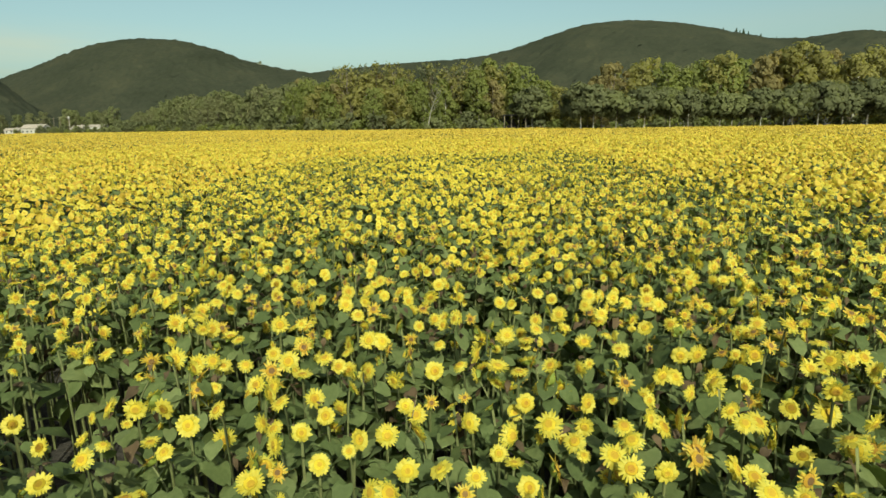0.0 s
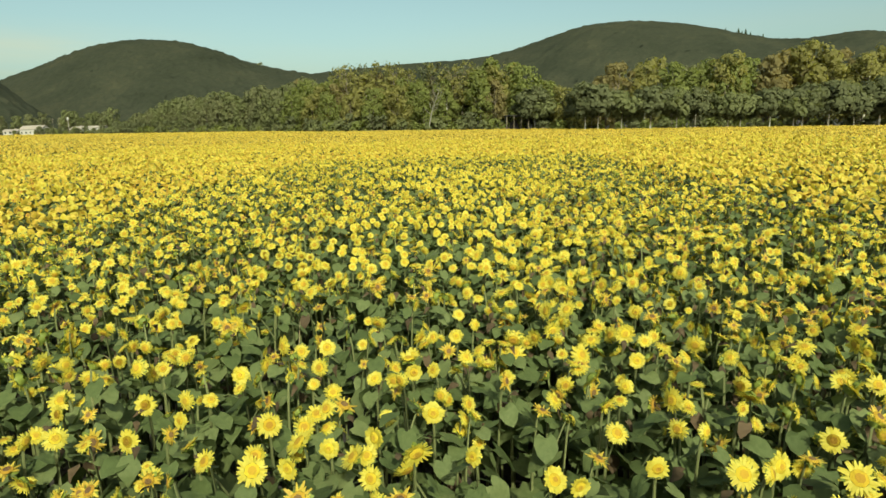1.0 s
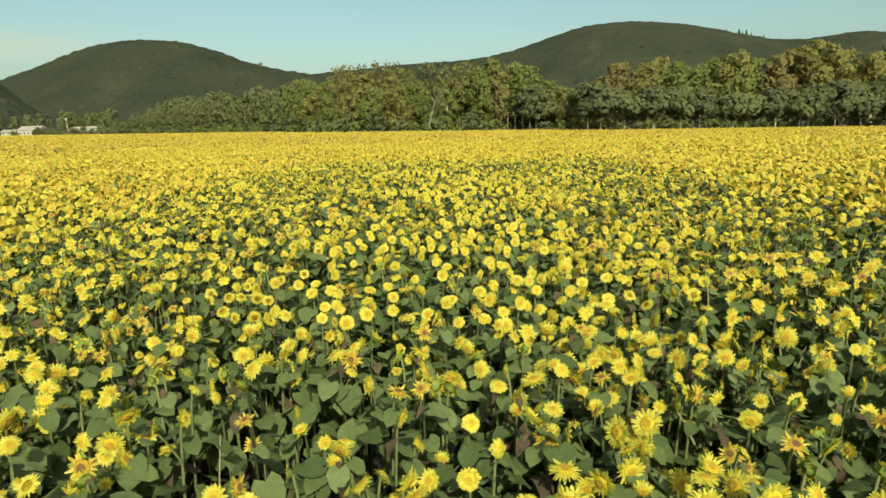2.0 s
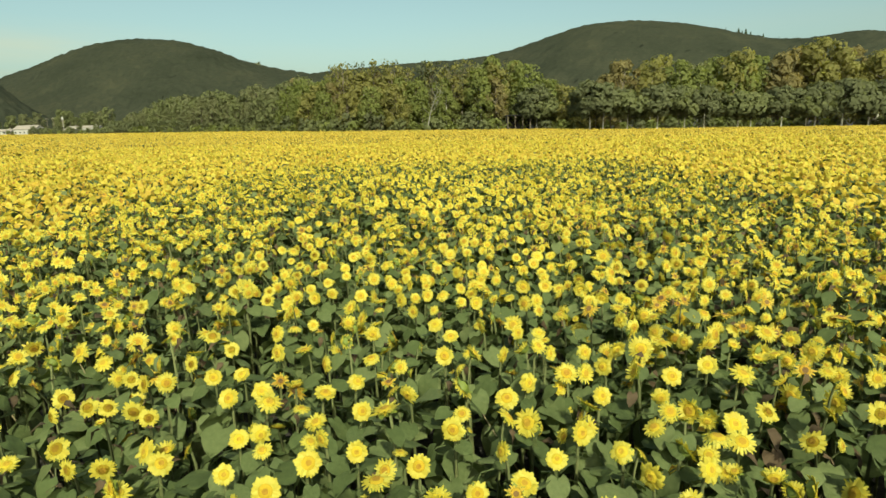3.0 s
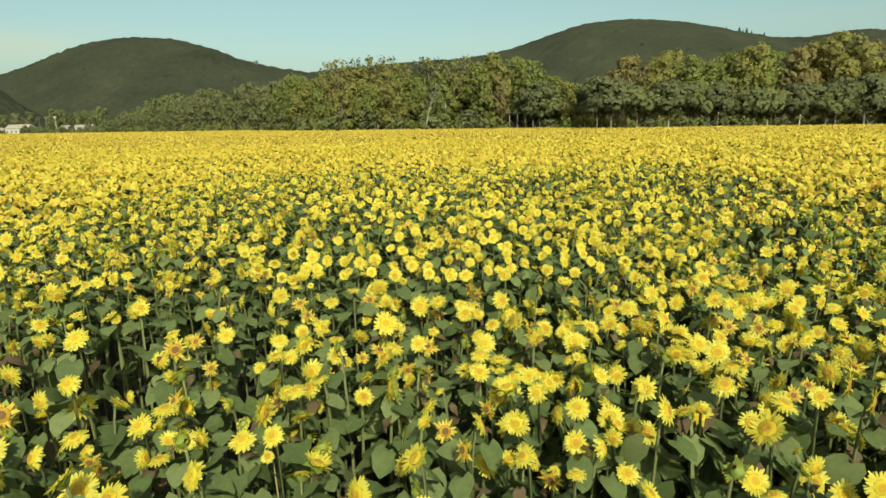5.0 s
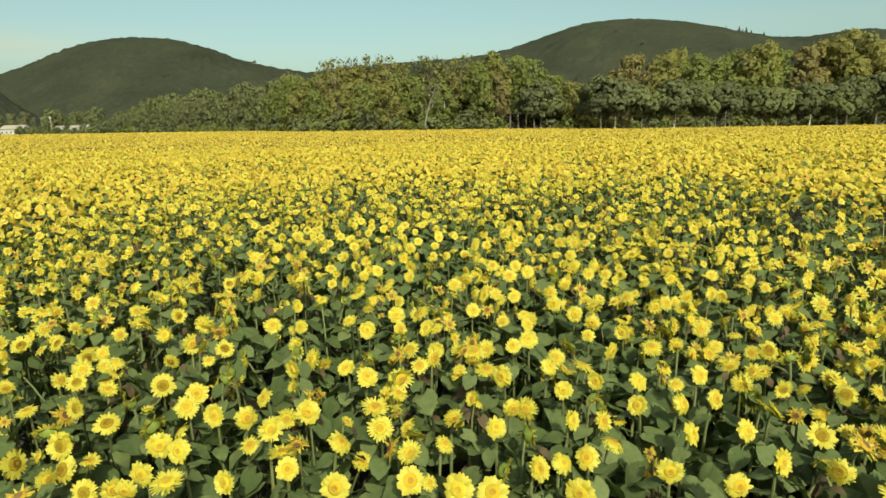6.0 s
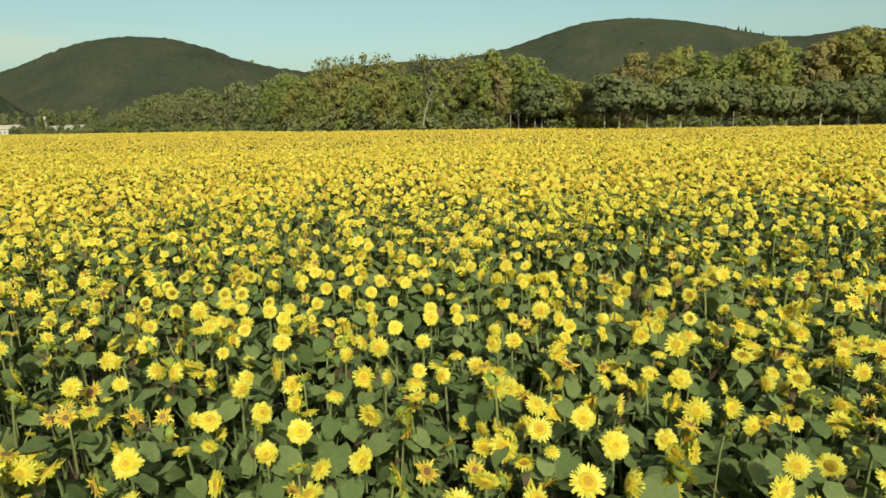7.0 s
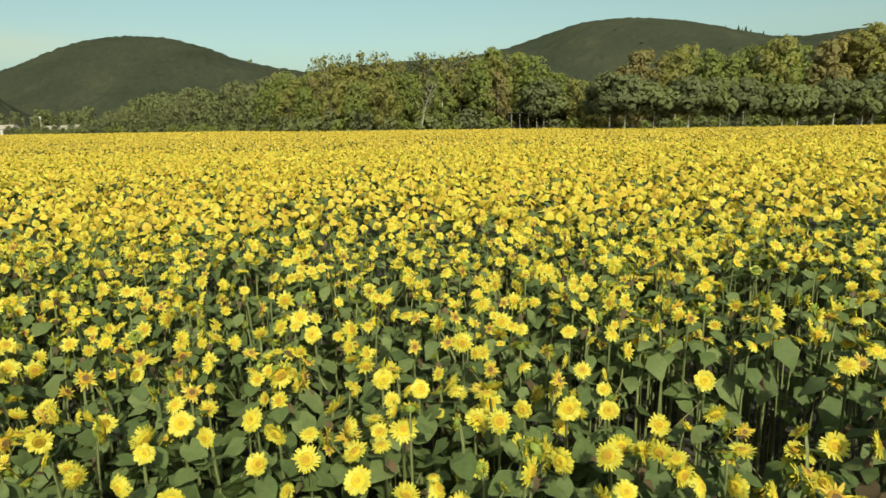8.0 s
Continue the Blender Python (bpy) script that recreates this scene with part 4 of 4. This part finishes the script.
            px, py = np.concatenate([px, px[twin] + rng.normal(0, 0.12, twin.sum())]), np.concatenate([py, py[twin] + rng.normal(0, 0.12, twin.sum())])
        k = len(px)
        pz = ground_z(px, py) + rng.normal(1.57, 0.12, k)
        az, el = FACING + rng.normal(0, radians(66), k), radians(27) + rng.normal(0, radians(32), k)
        size = grow * rng.normal(0.97, 0.16, k) * np.where(py < 60, head_size(py), 0.96)
        nor = np.stack([np.cos(az) * np.cos(el), np.sin(az) * np.cos(el), np.sin(el)], 1)
        side = np.stack([-np.sin(az), np.cos(az), np.zeros(k)], 1)
        up = np.cross(nor, side)
        hm = np.stack([side * size[:, None], up * size[:, None], nor * size[:, None], np.stack([px, py, pz], 1)], -1)
        r = 0.088
        ring = [(r * math.cos(a) * q, r * math.sin(a) * q, -0.012) for a, q in zip(np.linspace(0, 2 * math.pi, tips + 1)[:-1], (1.04, 0.84, 1.1, 0.9, 1.05, 0.82, 1, 0.86, 1.08, 0.88))]
        head = Shape(ring + [(0, 0, 0.012)], [(tips, q, (q + 1) % tips) for q in range(tips)])
        if lo < 20:
            head = joined([head, Shape([(0.036 * math.cos(a), 0.036 * math.sin(a), 0.014) for a in np.linspace(0, 2 * math.pi, 5)[:-1]], [(0, 1, 2), (0, 2, 3)], [1, 1])])
        spent = rng.random(k) < 0.10
        bare = Shape(head.v * 0.8, head.f, np.where(head.m == 1, 8, 7))
        # distance tone painted in: most far heads take the ochre, the farthest all
        lemon = rng.random(k) < (0.35 if lo < 20 else 0.0)
        haze_gold = Shape(head.v, head.f, np.where(head.m == 0, 6, head.m))
        shapes = [scattered(head, hm[lemon & ~spent]), scattered(haze_gold, hm[~lemon & ~spent]), scattered(bare, hm[spent])]
        leaf = Shape([(-0.13, 0, 0), (0, -0.12, 0), (0.16, 0, 0), (0, 0.12, 0.03)], [(0, 1, 2), (0, 2, 3)], [2, 2])
        for turn in range(both):
            b = az * 9 + turn * 2.5
            c, sn, one = np.cos(b), np.sin(b), np.ones(k)
            at = np.stack([px + 0.13 * c, py + 0.13 * sn, pz - rng.uniform(0.18, 0.46, k)], 1)
            lay = np.stack([np.stack([c, sn, -0.5 * one], 1) * size[:, None], np.stack([-sn, c, 0.2 * one], 1) * size[:, None], np.tile((0, 0, 1.0), (k, 1)), at], -1)
            shapes.append(scattered(leaf, lay))
        whole = joined(shapes)
        tagged(new("sunflower_field", mesh_of("sunflower_field", whole.v, whole.f, mats, whole.m)), label, "sunflower field", kind="stuff")


build_field()


# ---- far buildings ----
def box(sx, sy, z0, z1, x=0.0, y=0.0):
    v = [(x + a * sx / 2, y + b * sy / 2, z) for z in (z0, z1) for a, b in ((-1, -1), (1, -1), (1, 1), (-1, 1))]
    q = [(0, 3, 2, 1), (4, 5, 6, 7), (0, 1, 5, 4), (1, 2, 6, 5), (2, 3, 7, 6), (3, 0, 4, 7)]
    return Shape(v, [t for a, b, c, d in q for t in ((a, b, c), (a, c, d))])


def house(x, y, turn, length, width, eaves, ridge, windows, label):
    """Plastered house: walls with gables, two roof slopes with overhang, framed windows and a chimney."""
    ob = new("house")
    ob.matrix_world = pose(x, y, float(ground_z(x, y)), 0, 0, turn)
    gable = Shape([(a * length / 2, b * width / 2, eaves) for a in (-1, 1) for b in (-1, 1)] + [(a * length / 2, 0, ridge) for a in (-1, 1)], [(0, 4, 1), (2, 3, 5)])
    s = joined([box(length, width, -0.3, eaves), gable])
    part("wall", mesh_of("wall", s.v, s.f, [PLASTER], smooth=False), ob)
    over, thick = 0.5, 0.22
    for side in (-1, 1):
        drop = (ridge - eaves) * over / (width / 2)
        lo, hi = (side * (width / 2 + over), eaves - drop), (0, ridge)
        v = [(a * (length / 2 + over), py, pz + t) for t in (0.02, thick) for a in (-1, 1) for py, pz in (lo, hi)]
        f = [(0, 1, 3), (0, 3, 2), (4, 6, 7), (4, 7, 5), (0, 2, 6), (0, 6, 4), (1, 5, 7), (1, 7, 3), (0, 4, 5), (0, 5, 1), (2, 3, 7), (2, 7, 6)]
        part("roof", mesh_of("roof", v, f, [ROOF], smooth=False), ob, "grey-brown roof slope")
    storeys = 2 if eaves > 5 else 1
    for st in range(storeys):
        for i in range(windows):
            wx = (i - (windows - 1) / 2) * length / windows
            fr = joined([box(1.5, 0.12, 0, 0.12), box(1.5, 0.12, 1.45, 1.57), box(0.12, 0.12, 0.12, 1.45, -0.69), box(0.12, 0.12, 0.12, 1.45, 0.69)])
            w = part("window", mesh_of("window", fr.v, fr.f, [PLASTER], smooth=False), ob)
            w.location = (wx, -width / 2 - 0.05, 1.0 + 2.7 * st)
            g = box(1.26, 0.04, 0.12, 1.45)
            part("pane", mesh_of("pane", g.v, g.f, [DARK_GLASS], smooth=False), w, "dark window pane")
    c = box(0.7, 0.7, ridge - 1.0, ridge + 0.9, length * 0.25)
    part("chimney", mesh_of("chimney", c.v, c.f, [ROOF], smooth=False), ob)
    return tagged(ob, label, "house", group="far houses")


def water_tower(x, y):
    ob = new("water_tower")
    ob.matrix_world = pose(x, y, float(ground_z(x, y)))
    s = tube([(0, 0, -0.3), (0, 0, 12.0)], [0.35, 0.28], 8)
    part("mast", mesh_of("mast", s.v, s.f, [ROOF]), ob)
    s = tube([(0, 0, 11.0), (0, 0, 11.4), (0, 0, 13.2), (0, 0, 13.6)], [0.3, 0.8, 0.8, 0.1], 12)
    part("tank", mesh_of("tank", s.v, s.f, [PLASTER]), ob, "white water tank")
    tagged(ob, "slim mast with a white tank beside the far houses", "water tower")


house(-357, 512, 8, 11, 8, 2.9, 4.4, 3, "low white house with a grey roof beyond the field")
house(-335, 507, -10, 20, 10, 4.4, 7.2, 5, "white house with a broad grey-brown roof beyond the field")
house(-301, 510, -6, 9, 8, 3.8, 6.0, 2, "white house with a steep grey roof beyond the field")
house(-284.5, 508, 4, 13, 8, 5.0, 6.4, 4, "white two-storey house with dark windows beyond the field")
house(-251.5, 512, 15, 6, 5, 2.6, 4.0, 2, "small white cottage beyond the field")
water_tower(-309.5, 511)


def wooden_pole(x, y, height, lean):
    """A weathered pole with a crossarm and two insulators."""
    ob = new("wooden_pole")
    ob.matrix_world = pose(x, y, float(ground_z(x, y)), 0, lean, 0)
    s = tube([(0, 0, -0.5), (0, 0, height)], [0.22, 0.15], 8)
    part("pole", mesh_of("pole", s.v, s.f, [BARK]), ob)
    s = box(2.2, 0.16, height - 0.9, height - 0.7)
    part("crossarm", mesh_of("crossarm", s.v, s.f, [BARK], smooth=False), ob)
    for side in (-0.9, 0.9):
        s = tube([(side, 0, height - 0.7), (side, 0, height - 0.4)], [0.08, 0.05], 6)
        part("insulator", mesh_of("insulator", s.v, s.f, [PLASTER]), ob)
    tagged(ob, "weathered brown wooden pole beside the far houses", "utility pole", group="poles by the far houses")


wooden_pole(-319.4, 506, 12.8, 2)
wooden_pole(-315.2, 509, 13.4, -3)


# ---- shed and dead tree at the edge of the wood ----
def open_shed(x, y, width, depth, height):
    """Dark open-fronted timber shed: boarded back and sides, posts along the front, a sloping roof."""
    ob = new("open_shed")
    ob.matrix_world = pose(x, y, float(ground_z(x, y)))
    boards = int(width / 0.42)
    for i in range(boards):
        b = box(0.40, 0.05, -0.2, height - 0.6 - 0.05 * (i % 3), (i - (boards - 1) / 2) * width / boards, depth / 2)
        part("board", mesh_of("board", b.v, b.f, [DARK_TIMBER], smooth=False), ob)
    for side in (-1, 1):
        b = box(0.08, depth - 0.1, -0.2, height - 0.5, side * (width / 2 - 0.04), 0)
        part("side_wall", mesh_of("side_wall", b.v, b.f, [DARK_TIMBER], smooth=False), ob)
    for i in range(4):
        b = box(0.24, 0.24, -0.3, height - 0.2, (i - 1.5) * (width - 0.5) / 3, -depth / 2)
        part("post", mesh_of("post", b.v, b.f, [BARK], smooth=False), ob, "brown timber post")
    over = 0.4
    v = [(a * (width / 2 + over), b * (depth / 2 + over), height + t - 0.45 * (b > 0)) for t in (-0.14, 0.06) for a, b in ((-1, -1), (1, -1), (1, 1), (-1, 1))]
    q = [(0, 3, 2, 1), (4, 5, 6, 7), (0, 1, 5, 4), (1, 2, 6, 5), (2, 3, 7, 6), (3, 0, 4, 7)]
    part("roof", mesh_of("roof", v, [t for a, b, c, d in q for t in ((a, b, c), (a, c, d))], [DARK_TIMBER], smooth=False), ob, "dark grey sloping roof")
    tagged(ob, "dark open-fronted timber shed under the trees", "shed")


def dead_tree(x, y, height, lean):
    """A pale leaning trunk, forked, with bare twigs."""
    rng = np.random.default_rng(77)
    ob = new("dead_tree")
    ob.matrix_world = pose(x, y, float(ground_z(x, y)) - 0.1)
    line = [(lean * t ** 1.3 + 0.12 * math.sin(9 * t), 0.3 * math.sin(4 * t), height * t) for t in np.linspace(0, 1, 8)]
    s = tube(line, [0.25 * (1.06 - t) for t in np.linspace(0, 1, 8)], 7)
    part("trunk", mesh_of("trunk", s.v, s.f, [GREY_BARK]), ob)
    for i in range(9):
        t = 0.42 + 0.06 * i
        a = Vector((lean * t ** 1.3, 0, height * t))
        side = 1 if i % 2 else -1
        reach = height * rng.uniform(0.14, 0.24) * (1.2 - t)
        b = a + Vector((side * reach + 0.5, rng.uniform(-1, 1), reach * rng.uniform(0.9, 1.6)))
        mid = a.lerp(b, 0.5) + Vector((side * 0.25, 0, -0.2))
        s = joined([tube([a, mid, b], [0.09, 0.06, 0.02], 5)] + [tube([mid.lerp(b, w), mid.lerp(b, w) + Vector(rng.normal(0, 0.6, 3)) + Vector((0, 0, 0.6))], [0.03, 0.012], 4) for w in (0.2, 0.6, 0.9)])
        part("branch", mesh_of("branch", s.v, s.f, [GREY_BARK]), ob)
    tagged(ob, "leaning dead tree with a pale bare trunk before the wood", "tree")


open_shed(22.6, 204.2, 7.4, 4.0, 5.9)
dead_tree(-6.2, 201.0, 15.2, 4.4)


# ---- conifers on the far ridge ----
def conifer(x, y, height, seed):
    rng = np.random.default_rng(seed)
    ob = new("conifer")
    base = float(hill_top_e(np.array([x]), np.array([y]))[0])
    ob.location = (x, y, base)
    s = tube([(0, 0, -1), (0, 0, height)], [0.45, 0.06], 5)
    part("trunk", mesh_of("trunk", s.v, s.f, [BARK]), ob)
    tiers = []
    for i in range(8):
        t = 0.12 + 0.86 * i / 8
        r = height * 0.36 * (1.10 - t) * rng.uniform(0.85, 1.15)
        ring = [(r * (1 if q % 2 else 0.6) * math.cos(a), r * (1 if q % 2 else 0.6) * math.sin(a), height * t - r * 0.25 * (q % 2)) for q, a in enumerate(np.linspace(0, 2 * math.pi, 13)[:-1])]
        tiers.append(Shape(ring + [(0, 0, height * (t + 0.17))], [(12, q, (q + 1) % 12) for q in range(12)]))
    c = joined(tiers)
    part("crown", mesh_of("crown", c.v, c.f, [CONIFER], smooth=False), ob)
    tagged(ob, "dark pointed conifer on the crest of the far ridge", "conifer", group="conifers on the ridge")


for cx, hgt in ((622, 13), (651, 18), (659, 14), (667, 19), (678, 15), (706, 15), (742, 11)):
    conifer(cx, 1428, hgt, cx)
